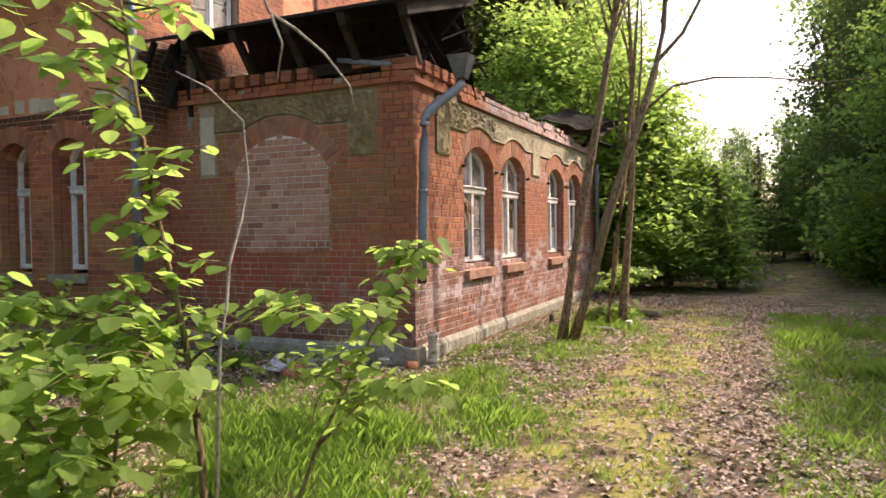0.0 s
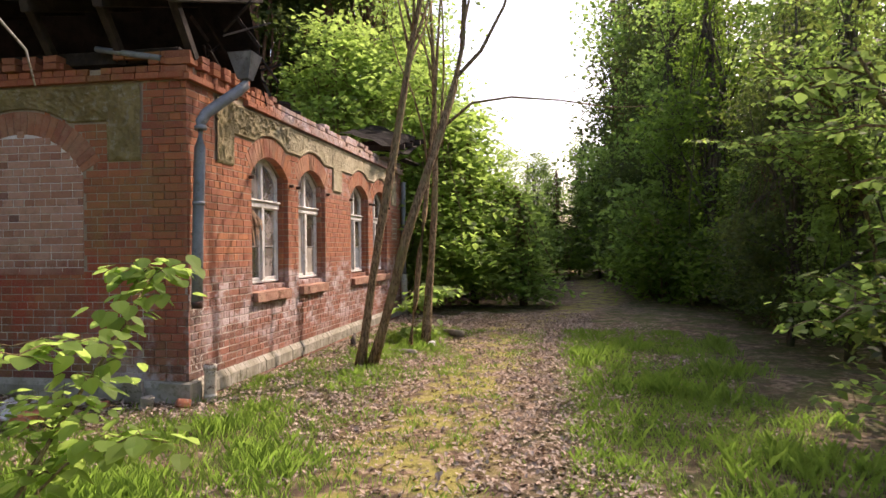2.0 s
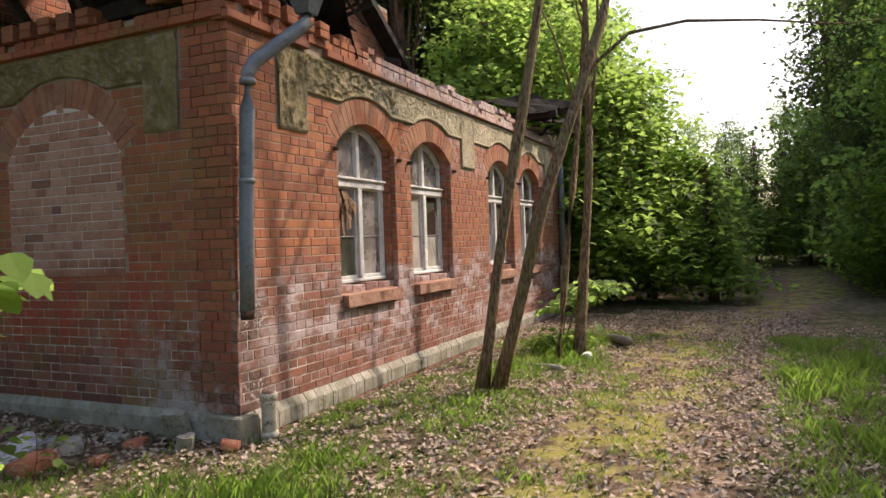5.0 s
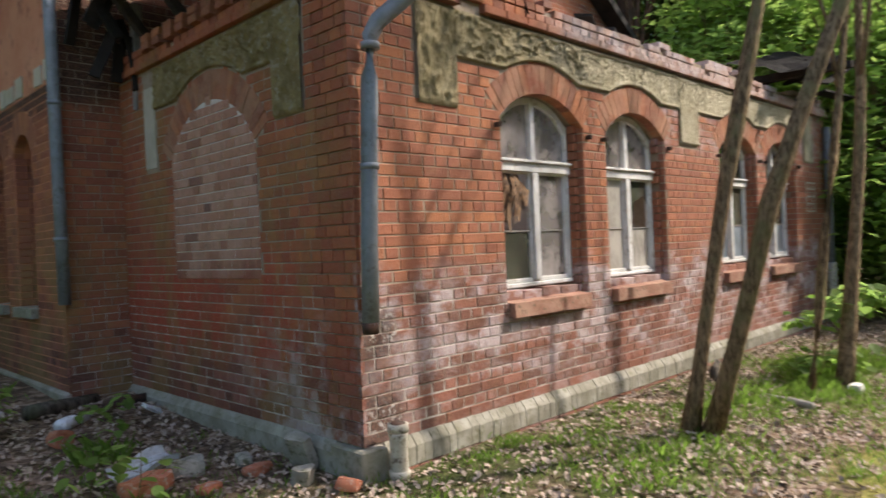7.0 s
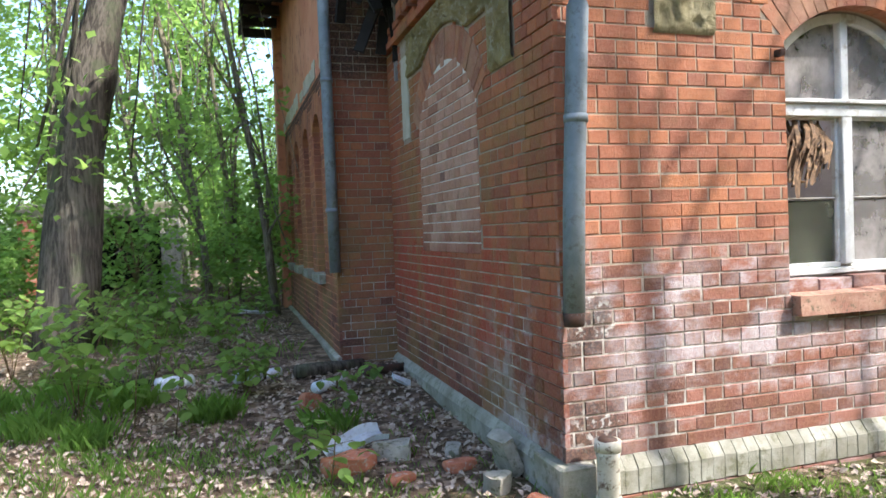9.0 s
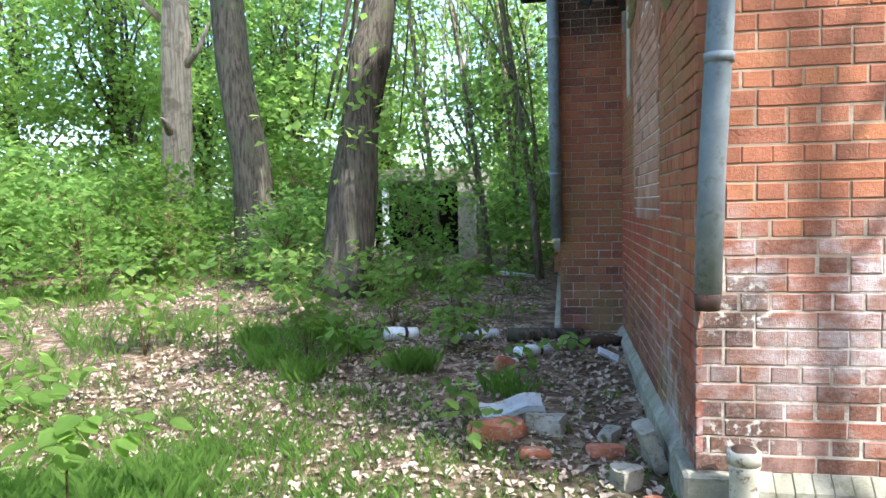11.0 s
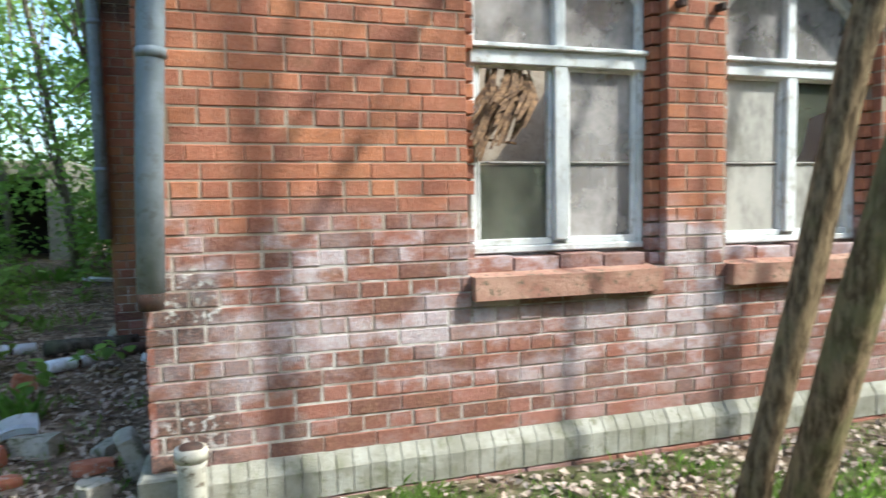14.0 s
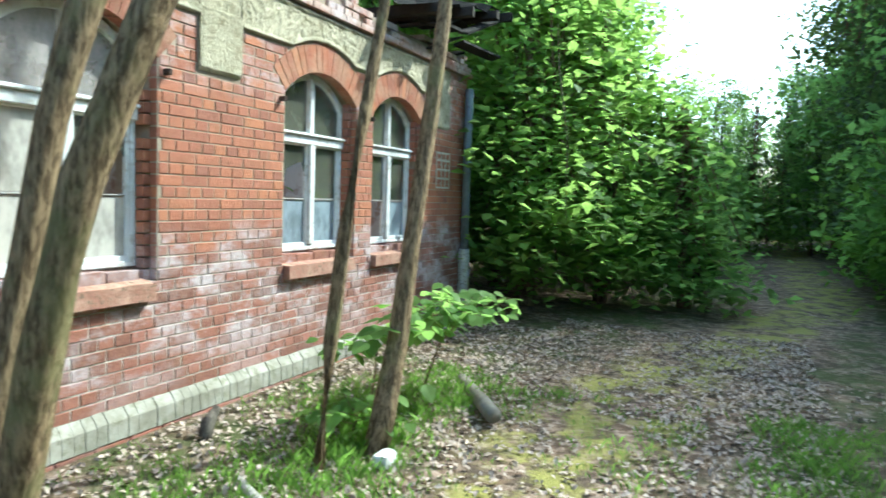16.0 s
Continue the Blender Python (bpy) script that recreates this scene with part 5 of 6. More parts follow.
# the big spreading bushes past the end of the front
for k, (x, y, s) in enumerate(((10.7, -0.5, 1.0), (11.9, -1.35, 0.85), (12.4, -2.6, 0.58), (12.8, 0.8, 1.25), (11.4, 2.2, 1.2), (16.0, -0.5, 1.0), (18.5, -2.0, 0.55))):
    make_tree("broadleaf_tree", "low spreading maple tree with bright leaves", on_ground(x, y), [(0, 0, -0.1), (0.1, 0, 1.2), (0.05, 0.1, 3.0), (0.2, 0.2, 5.6 * s)], [0.11, 0.09, 0.06, 0.02],
              [((-0.3, -0.3, 0.95 * s), (1.5 * s, 1.35 * s, 0.75 * s)), ((-0.1, 0, 2.2 * s), (1.65 * s, 1.5 * s, 1.1 * s)), ((0.2, 0.2, 3.8 * s), (1.5 * s, 1.4 * s, 1.2 * s)), ((0.1, 0.2, 5.2 * s), (1.0 * s, 1.0 * s, 1.1 * s))],
              BARK, LEAF_BRIGHT if k % 3 < 2 else LEAF, 30 + k, 24, 0.18, 46, 0.30, 12, "bright maples past the house", flat=0.30)

# forest stock: built once, copied
DECID = [make_tree("forest_tree", "young broad-leaved forest tree in light green leaf", (300 + 20 * k, 300, 0),
                   [(0, 0, -0.2), (0.1, 0.05, 2), (0.25 * (-1) ** k, 0.1, 4.5), (0.2, 0.3 * (-1) ** k, 8), (0.3, 0.2, 11 + k)], [0.16, 0.13, 0.11, 0.07, 0.02],
                   [((0.1, 0, 2.6), (1.8, 1.7, 1.1)), ((0.1, 0, 4.8), (2.0, 1.9, 1.5)), ((0.5, 0.4, 7.4), (2.2, 2.2, 2.0)), ((-0.2, 0, 10.2 + k), (1.7, 1.7, 1.8))], BARK_OAK, (LEAF, LEAF_BRIGHT, LEAF_BRIGHT)[k], 50 + k, 22, 0.19, 40, 0.42, 14, "forest trees", split=False, sparse=0.55) for k in range(3)]
CONIF = []
for k in range(2):
    layers = [((0, 0, 1.4 + 1.25 * j), (2.5 - 0.27 * j, 2.5 - 0.27 * j, 0.62)) for j in range(9)]
    CONIF.append(make_tree("spruce", "dark dense spruce with branches to the ground", (300 + 20 * k, 340, 0), [(0, 0, -0.2), (0, 0, 6), (0, 0, 13)], [0.17, 0.11, 0.02], layers, BARK_PINE, NEEDLE, 70 + k, 22, 0.20, 26, 0.5, 6, "spruces", flat=0.45, split=False))
DARK = [make_tree("shade_tree", "dark broad-leaved tree at the shaded wood edge", (300 + 20 * k, 360, 0), [(0, 0, -0.2), (0.2, 0.1, 3), (0.1 * k, 0.3, 6.5), (0.4, 0, 10), (0.3, 0.2, 13)], [0.17, 0.14, 0.11, 0.07, 0.02],
                  [((0.4, 0, 1.6), (1.9, 1.7, 1.1)), ((-0.7, 0.4, 3.9), (1.8, 1.9, 1.2)), ((0.9, -0.3, 6.3), (1.9, 1.8, 1.4)), ((-0.4, 0.2, 8.8), (1.7, 1.8, 1.3)), ((0.4, 0.3, 11.3), (1.3, 1.3, 1.3))], BARK_OAK, (LEAF_DEEP, NEEDLE, LEAF)[k], 75 + k, 20, 0.19, 32, 0.42, 12, "shade trees", split=False, sparse=0.7) for k in range(3)]
PINE = make_tree("pine", "tall pine with reddish bark and a high crown", (300, 380, 0), [(0, 0, -0.2), (0.1, 0, 5), (0, 0.1, 10), (0.1, 0, 15)], [0.19, 0.16, 0.13, 0.04],
                 [((0, 0, 10.5), (1.8, 1.8, 1.2)), ((0.2, 0, 13.2), (2.0, 2.0, 1.5)), ((0.5, 0.3, 8.0), (1.2, 1.2, 0.6))], BARK_PINE, NEEDLE, 80, 26, 0.2, 34, 0.34, 9, "pines", split=False)
SHRUB = [make_tree("shrub", "leafy green undergrowth shrub in the wood", (300 + 10 * k, 400, 0), [(0, 0, -0.1), (0.05, 0, 0.7), (0.1, 0.1, 1.6)], [0.03, 0.02, 0.008],
                   [((0, 0, 0.75), (1.0, 1.0, 0.7)), ((0.3, 0.1, 1.5), (0.7, 0.7, 0.55))], BARK, (LEAF_DEEP, LEAF)[k], 90 + k, 16, 0.13, 55, 0.2, 10, "undergrowth shrubs", flat=0.4, split=False) for k in range(2)]


def plant(stock, x, y, s, r, lift=0.0):
    return copy_thing(stock, Matrix.Translation(on_ground(x, y, lift)) @ Matrix.Rotation(r.uniform(0, 6.28), 4, "Z") @ Matrix.Diagonal((s, s, s * r.uniform(0.9, 1.15), 1)))


def copy_scaled(stock, x, y, s, r):
    ob = copy_thing(stock, pose(*on_ground(x, y), 0, 0, r.uniform(0, 360)))
    ob.scale = (s, s, s * r.uniform(0.92, 1.12))
    return ob


r = random.Random(21)
# dark spruces south of the path
for x, y, s in ((13.5, -7.6, 0.75), (15.8, -7.0, 0.8), (11.6, -9.4, 0.72), (17.8, -8.3, 0.85), (9.8, -11.5, 0.75), (19.8, -7.6, 0.9), (15.0, -11.5, 0.9), (7.5, -13.0, 0.75), (22.5, -9.0, 1.0), (4.5, -14.0, 0.75), (26, -8.2, 1.0), (30, -10, 1.1), (20, -12, 1.0), (12, -14, 0.9), (35, -8.5, 1.2)):
    copy_scaled(r.choice(CONIF + DARK * 2), x, y, s, r)
for x, y, s in ((10.0, -9.0, 0.50), (7.4, -10.5, 0.52), (4.4, -12.0, 0.55), (1.0, -12.5, 0.6), (12.5, -12.5, 0.8), (18, -13, 0.9), (-3, -12, 0.7), (-7, -11.5, 0.7), (24, -12, 1.0)):
    copy_scaled(r.choice(DECID), x, y, s, r)
for x, y in ((10.8, -7.6), (12.2, -6.9), (14.2, -6.5), (9.2, -8.2), (16.5, -6.4), (7.0, -8.4), (18.5, -6.6), (5.2, -9.0), (21, -6.9), (24, -7.2), (3.4, -9.2), (1.6, -9.6), (27, -7.4), (8.0, -9.6), (11.5, -8.4)):
    copy_scaled(SHRUB[0], x, y, r.uniform(0.9, 1.4), r)
# small trees near the path, partly out of view, added to shade the verge
for x, y, s in ((2.8, -15.5, 0.6), (0.9, -7.8, 0.5), (3.6, -7.3, 0.38), (6.4, -7.4, 0.36), (-2.2, -7.6, 0.4), (-5.5, -8.0, 0.45)):
    copy_scaled(r.choice(DARK), x, y, s * 1.05, r)
for x, y, s in ((3.2, -17.0, 0.6), (5.0, -7.0, 0.38), (7.9, -7.6, 0.42), (-0.8, -7.4, 0.55), (-3.8, -8.0, 0.45), (9.4, -8.2, 0.5)):
    copy_scaled(r.choice(CONIF + DARK), x, y, s, r)
for x, y, s in ((29, -5.5, 0.5), (33, -3.0, 0.5), (31, -7.5, 0.55), (37, -5.0, 0.6), (27, -2.5, 0.45), (34, -0.5, 0.55), (40, -2.5, 0.6), (28, -8.5, 0.6)):
    copy_scaled(r.choice(DECID), x, y, s, r)
# taller unseen stand, added to block skylight, and the trees that overhang the far path
for x, y, s in ((17.5, -17.5, 1.2), (13, -18, 1.15), (8.5, -18.5, 1.1), (21, -18, 1.2)):
    copy_scaled(r.choice(DECID + DARK), x, y, s, r)
for x, y, s in ((22.5, -7.3, 1.1), (27, -7.2, 1.2), (32, -6.6, 1.3), (38, -7.5, 1.3)):
    copy_scaled(r.choice(DARK + CONIF), x, y, s, r)
for x, y, s in ((30, -3.4, 0.42), (32.5, -4.6, 0.45), (29, -0.8, 0.42), (33.5, -1.8, 0.5), (27, 0.6, 0.5)):
    copy_scaled(CONIF[1], x, y, s, r)
for x, y in ((23, -0.6), (25, -1.6), (26.5, -2.4), (27.5, -4.0), (28.5, -5.4), (21, -1.4), (19.5, -7.0), (24.5, -7.6), (20.5, -0.4), (28, -1.5), (15.4, -6.2), (13.2, -6.3), (17.4, -6.3)):
    copy_scaled(r.choice(SHRUB), x, y, r.uniform(1.2, 1.7), r)
# the wood north and east of the house
for x, y, s in ((18.5, 2.6, 0.8), (14, 8.5, 1.0), (22, 2.5, 1.0), (18, 6, 1.0), (30, 3.6, 1.0), (34, -8, 1.0), (25, 7, 1.1), (20, 11, 1.1)):
    copy_scaled(r.choice(DECID), x, y, s, r)
for x, y in ((11.6, 4.6), (14.4, 3.6), (10.6, 6.4), (13.4, 5.4), (16.4, 2.6), (12.6, 7.0), (16.0, 5.4), (19, 9), (14, 11), (22, 6), (11.2, 9.5), (27, 4), (24, 12), (17, 13), (30, 8)):
    copy_scaled(PINE, x, y, r.uniform(0.85, 1.05), r)
# the wood west and north-west
for x, y, s in ((-5.4, 15.5, 0.7), (-8.5, 17, 0.85), (-12, 14, 0.9), (-14.5, 10, 0.9), (-17, 16, 1.0), (-11, 21, 1.1), (-19, 7, 0.9), (-3, 26, 1.2), (4, 24, 1.1), (-15, 24, 1.2), (-22, 12, 1.1), (-12.5, 6.5, 0.7)):
    copy_scaled(r.choice(DECID), x, y, s, r)
for x, y in ((-2.9, 7.8), (-5.2, 8.2), (-7.5, 8.6), (-6.6, 7.0), (-9.5, 9.5), (-10.5, 7.2), (-0.4, 11.6), (-1.6, 10.6), (-0.9, 12.6), (-2.2, 14.2), (-0.7, 9.4), (-1.3, 14.5), (-8.2, 12.0), (-12, 10), (-6.0, 11.2), (-11.5, 12.5), (-8.8, 5.6), (-4.6, 6.6), (-7.0, 5.4), (-5.6, 9.8), (-9.8, 8.0), (-8.0, 10.2), (-10.5, 10.6), (-12.5, 8.2), (-7.6, 7.4), (-6.8, 13.2)):
    copy_scaled(r.choice(SHRUB), x, y, r.uniform(0.7, 1.25), r)
# distance all round
for k in range(46):
    w = 2 * math.pi * k / 46 + r.uniform(-0.05, 0.05)
    d = r.uniform(38, 58)
    if 93 < math.degrees(w) < 114 or 95 < math.degrees(w) < 150 and k % 2:
        continue
    if abs(math.degrees(w) if w < math.pi else math.degrees(w) - 360) > 9:
        copy_scaled(r.choice(DECID + [PINE, CONIF[0]]), math.cos(w) * d, math.sin(w) * d, r.uniform(1.1, 1.5), r)
for stock in DECID + CONIF + DARK + [PINE] + SHRUB:
    for o in (*stock.children_recursive, stock):
        bpy.data.objects.remove(o)

gr = np.random.default_rng(31)
n_far = 52000
ang = gr.uniform(-math.pi, math.pi, n_far)
rad_far = gr.uniform(44, 66, n_far)
top_far = 9.0 + 3.0 * np.sin(ang * 9) + 2.0 * np.sin(ang * 23 + 1)
top_far = np.where((ang > 1.4) & (ang < 2.6), top_far * 0.32, top_far)
top_far = np.where(np.abs(ang) < 0.16, top_far * 0.42, top_far)
far_pts = np.stack([np.cos(ang) * rad_far, np.sin(ang) * rad_far, gr.uniform(0, 1, n_far) ** 0.8 * top_far], 1)
far_woods = new("far_woods", array_mesh("far_woods", *leaf_cloud(far_pts, np.full(n_far, 1.0), 32, 0.6), LEAF_DEEP))
tagged(far_woods, "dense green far woods round the clearing", "woods", kind="stuff")

# three thick trunks north-west of the house
make_tree("old_oak", "thick dark leaning oak trunk with sprouting twigs", on_ground(-3.4, 5.9), [(0, 0, -0.2), (0.02, 0, 0.3), (0.10, 0.05, 1.5), (0.35, 0.1, 3.2), (0.75, 0.2, 5.0), (1.0, 0.3, 8.0), (1.2, 0.4, 12)], [0.44, 0.35, 0.30, 0.28, 0.26, 0.2, 0.08],
          [((1.0, 0.3, 8.5), (2.6, 2.6, 1.8)), ((1.2, 0.6, 11.5), (2.4, 2.4, 2.0)), ((0.3, -0.1, 2.6), (0.9, 0.6, 1.0))], BARK_OAK, LEAF_BRIGHT, 101, 18, 0.14, 22, 0.35, 8, "old trunks", 16, 0.25, limb_from=5)
make_tree("old_oak", "thick grey-brown trunk with a broken branch stub", on_ground(-6.2, 9.3), [(0, 0, -0.2), (0, 0, 0.3), (-0.12, 0, 2.0), (-0.45, 0.1, 4.0), (-0.7, 0.2, 7.0), (-0.8, 0.2, 12)], [0.50, 0.42, 0.36, 0.34, 0.28, 0.1],
          [((-0.8, 0.2, 9.5), (2.6, 2.6, 1.8)), ((-0.6, 0, 12), (2.2, 2.2, 1.8))], BARK_OAK, LEAF, 102, 18, 0.16, 22, 0.4, 6, "old trunks", 16, 0.25, limb_from=4)
dead_tree = make_tree("dead_tree", "pale barkless dead tree trunk", on_ground(-9.0, 11.2), [(0, 0, -0.2), (0, 0, 0.3), (0.05, 0, 2.5), (0.1, 0.1, 5.0), (0.2, 0.1, 9.0)], [0.45, 0.40, 0.33, 0.30, 0.12], [], BARK_PALE, LEAF, 103, group="old trunks", sides=14)
for stub_points in ([(0.05, -0.25, 2.9), (0.15, -0.62, 3.1), (0.2, -0.8, 3.15)], [(0.3, 0.0, 4.3), (0.75, -0.1, 4.7), (1.05, -0.2, 5.2)], [(-0.2, 0.05, 5.4), (-0.6, 0.0, 5.8), (-0.8, 0.0, 6.3)]):
    tube("broken_limb", stub_points, [0.09, 0.06, 0.03], BARK_PALE, dead_tree, 8, wobble=0.3)
for k, (x, y, lean) in enumerate(((-1.9, 9.8, -0.5), (-0.9, 7.9, -0.5), (-1.4, 11.2, -0.3), (-2.9, 10.2, -0.4), (-4.6, 10.4, 0.2))):
    make_tree("young_tree", "slim grey young tree leaning in the wood", on_ground(x, y), [(0, 0, -0.1), (lean * 0.2, 0, 1.2), (lean * 0.7, 0.1, 3.0), (lean * 1.4, 0.1, 5.2), (lean * 1.8, 0.2, 8)], [0.075, 0.06, 0.052, 0.04, 0.012],
              [((lean * 1.5, 0.1, 5.6), (1.3, 1.2, 1.3)), ((lean, 0, 3.2), (0.9, 0.8, 0.7)), ((lean * 0.3, -0.1, 1.7), (0.9, 0.8, 0.8))], BARK_GREY, LEAF_BRIGHT, 110 + k, 14, 0.12, 26, 0.3, 6, "young trees of the wood", 8, 0.2)


# saplings close to the walker, with shaped leaves
def shaped_leaves(name, places, size, material, parent, seed, droop=-0.45):
    """Larger pointed leaves with a folded midrib."""
    g = random.Random(seed)
    outline = [(0.0, 0.0), (0.10, 0.26), (0.38, 0.42), (0.66, 0.30), (0.85, 0.16), (1.0, 0.0)]
    pieces = []
    for p, toward in places:
        s = size * g.uniform(0.7, 1.2)
        yaw = toward + g.uniform(-0.9, 0.9)
        m = Matrix.Translation(p) @ Euler((g.uniform(-0.35, 0.35), -droop + g.uniform(-0.45, 0.35), yaw)).to_matrix().to_4x4()
        v = [m @ Vector((u * s, 0, -0.10 * s * u * u)) for u, _ in outline]
        left = [m @ Vector((u * s, w * s, 0.12 * s * w - 0.12 * s * u * u)) for u, w in outline[1:-1]]
        right = [m @ Vector((u * s, -w * s, 0.12 * s * w - 0.12 * s * u * u)) for u, w in outline[1:-1]]
        n = len(outline)
        vs = v + left + right
        fs = [(0, 1, n), (0, n + 4, 1)]
        for k in range(1, 4):
            fs += [(k, k + 1, n + k, n + k - 1), (k + 1, k, n + 3 + k, n + 4 + k)]
        fs += [(4, 5, n + 3), (5, 4, n + 7)]
        pieces.append((vs, fs))
    return part_mesh(name, mesh_of(name, *join_data(pieces), material), parent)


def sapling(label, stems, size, seed, every=0.035, material=LEAF_BRIGHT, reach=0.10, twig=0.35):
    """stems: lists of (points, radius, first leaf, side twigs)."""
    ob = thing("sapling", label, "sapling")
    g = random.Random(seed)
    places = []
    for pts, rad, first, twigs in stems:
        pts = [Vector(p) for p in pts]
        n = len(pts)
        tube("stem", pts, [rad * (1 - 0.75 * k / (n - 1)) for k in range(n)], BARK, ob, 7)
        lines = [(pts, first)]
        for k in range(twigs):
            t = first + (0.95 - first) * (k + 0.5) / twigs
            i = min(int(t * (n - 1)), n - 2)
            p = pts[i].lerp(pts[i + 1], t * (n - 1) - i)
            w = g.uniform(0, 6.28)
            q = p + Vector((math.cos(w), math.sin(w), g.uniform(-0.1, 0.35))) * twig * g.uniform(0.6, 1.2)
            line = [p, p.lerp(q, 0.5) + Vector((0, 0, 0.03)), q]
            tube("twig", line, [rad * 0.35, rad * 0.28, rad * 0.12], BARK, ob, 5)
            lines.append((line, 0.25))
        for line, start in lines:
            length = sum((b - a).length for a, b in zip(line, line[1:]))
            m = max(2, int(length * (1 - start) / every))
            for j in range(m):
                t = start + (1 - start) * (j + 1) / m
                i = min(int(t * (len(line) - 1)), len(line) - 2)
                p = line[i].lerp(line[i + 1], t * (len(line) - 1) - i)
                w = g.uniform(0, 6.28)
                places.append((p + Vector((math.cos(w), math.sin(w), g.uniform(-0.4, 0.5))) * reach * g.uniform(0.1, 1.0), w))
    shaped_leaves("leaves", places, size, material, ob, seed)
    return ob


hazel = sapling("hazel sapling with large fresh green leaves", [
    ([(-4.40, -0.74, 0.0), (-4.42, -0.73, 0.5), (-4.46, -0.68, 1.1), (-4.55, -0.58, 1.8), (-4.62, -0.52, 2.5), (-4.66, -0.48, 3.0)], 0.022, 0.42, 26),
    ([(-4.46, -0.68, 0.95), (-4.30, -0.85, 1.15), (-4.05, -1.05, 1.22), (-3.85, -1.2, 1.15)], 0.010, 0.1, 14),
    ([(-4.46, -0.68, 1.0), (-4.75, -0.45, 1.2), (-5.1, -0.2, 1.3), (-5.4, 0.1, 1.3)], 0.010, 0.1, 22),
    ([(-4.42, -0.73, 0.7), (-4.9, -0.9, 0.95), (-5.3, -0.75, 1.1)], 0.009, 0.15, 18)], 0.115, 201)
hazel.location = (0.10, -0.26, 0)
sapling("hazel sapling with large fresh green leaves", [
    ([(-4.10, -1.30, 0.0), (-3.85, -1.35, 0.45), (-3.5, -1.40, 0.85), (-3.1, -1.42, 1.2), (-2.88, -1.41, 1.42), (-2.72, -1.40, 1.48), (-2.66, -1.40, 1.42)], 0.012, 0.22, 20),
    ([(-3.85, -1.35, 0.45), (-3.75, -1.6, 0.72), (-3.6, -1.8, 0.80), (-3.45, -1.95, 0.72)], 0.008, 0.15, 9)], 0.10, 202, 0.024, twig=0.22, reach=0.12)
sapling("thin sapling with hanging leaves in the grass", [([(-2.70, -0.46, 0.0), (-2.66, -0.5, 0.3), (-2.55, -0.62, 0.62), (-2.8, -0.85, 0.85)], 0.008, 0.45, 10)], 0.10, 203, 0.04)
sapling("bushy hazel growth at the edge of the clearing", [([(-4.9, 0.6, 0.05), (-5.0, 0.55, 0.5), (-5.1, 0.5, 0.9), (-5.3, 0.5, 1.25)], 0.014, 0.1, 26), ([(-4.3, 0.9, 0.05), (-4.3, 0.8, 0.6), (-4.5, 0.7, 1.15)], 0.012, 0.1, 24), ([(-4.0, 0.1, 0.05), (-4.0, 0.05, 0.5), (-4.1, 0.0, 0.9)], 0.01, 0.2, 18), ([(-5.6, 0.3, 0.0), (-5.7, 0.2, 0.6), (-5.8, 0.15, 1.1)], 0.01, 0.1, 22)], 0.11, 205, 0.04, twig=0.5)
sapling("bushy hazel growth low over the leaves", [([(-5.0, -0.95, 0.0), (-5.1, -0.9, 0.25), (-5.2, -0.85, 0.4)], 0.01, 0.2, 20), ([(-5.3, -0.3, 0.0), (-5.3, -0.3, 0.3), (-5.5, -0.2, 0.5)], 0.01, 0.2, 20)], 0.10, 206, 0.04, twig=0.4)
sapling("broad-leaved maple sprout at the foot of the young trees", [
    ([(4.85, -1.15, 0.1), (4.85, -1.2, 0.45), (4.8, -1.25, 0.72), (4.7, -1.35, 0.8)], 0.01, 0.45, 10), ([(5.2, -1.1, 0.1), (5.3, -1.2, 0.5), (5.4, -1.35, 0.78), (5.6, -1.45, 0.82)], 0.01, 0.45, 14),
    ([(5.6, -1.2, 0.1), (5.7, -1.3, 0.5), (5.8, -1.5, 0.8), (5.9, -1.6, 0.8)], 0.01, 0.4, 14), ([(4.55, -1.2, 0.1), (4.45, -1.3, 0.25), (4.4, -1.35, 0.32)], 0.008, 0.3, 7)], 0.12, 210, 0.036, LEAF, 0.12, 0.40)
sapling("beech branch with fresh toothed leaves beside the path", [
    ([(-1.6, -5.85, 0.2), (-1.9, -5.45, 1.4), (-2.2, -5.15, 2.2), (-2.5, -4.80, 2.6)], 0.03, 0.3, 16), ([(-1.9, -5.45, 1.2), (-2.3, -4.95, 1.3), (-2.6, -4.60, 1.15)], 0.015, 0.1, 14),
    ([(-1.75, -5.65, 0.8), (-2.1, -5.15, 0.8), (-2.4, -4.75, 0.6)], 0.012, 0.1, 12)], 0.075, 207, 0.03, LEAF_BRIGHT, twig=0.42).location = (0.15, -0.30, 0.0)
sapling("young beech tree leaning over the shaded path side", [
    ([(2.2, -7.3, 0.0), (2.0, -7.1, 1.4), (1.6, -6.7, 2.6), (1.2, -6.3, 3.3), (0.7, -5.8, 3.5)], 0.04, 0.35, 34), ([(1.8, -6.9, 2.0), (1.3, -6.5, 2.7), (0.8, -6.0, 2.9), (0.3, -5.7, 2.75)], 0.02, 0.1, 26),
    ([(2.0, -7.1, 1.5), (2.0, -6.5, 2.4), (2.1, -5.9, 2.9), (2.3, -5.3, 3.0)], 0.018, 0.1, 26), ([(1.6, -6.7, 2.6), (1.9, -6.3, 3.4), (2.1, -5.9, 4.0), (2.2, -5.5, 4.3)], 0.018, 0.1, 24), ([(2.1, -7.2, 0.7), (1.6, -6.6, 1.1), (1.1, -6.1, 1.1)], 0.015, 0.1, 18)], 0.085, 212, 0.03, LEAF_BRIGHT, twig=0.55).location = (1.5, -0.5, 0.0)
vine = thing("dry_vine", "bare dry vine stem arching through the hazel", "vine")
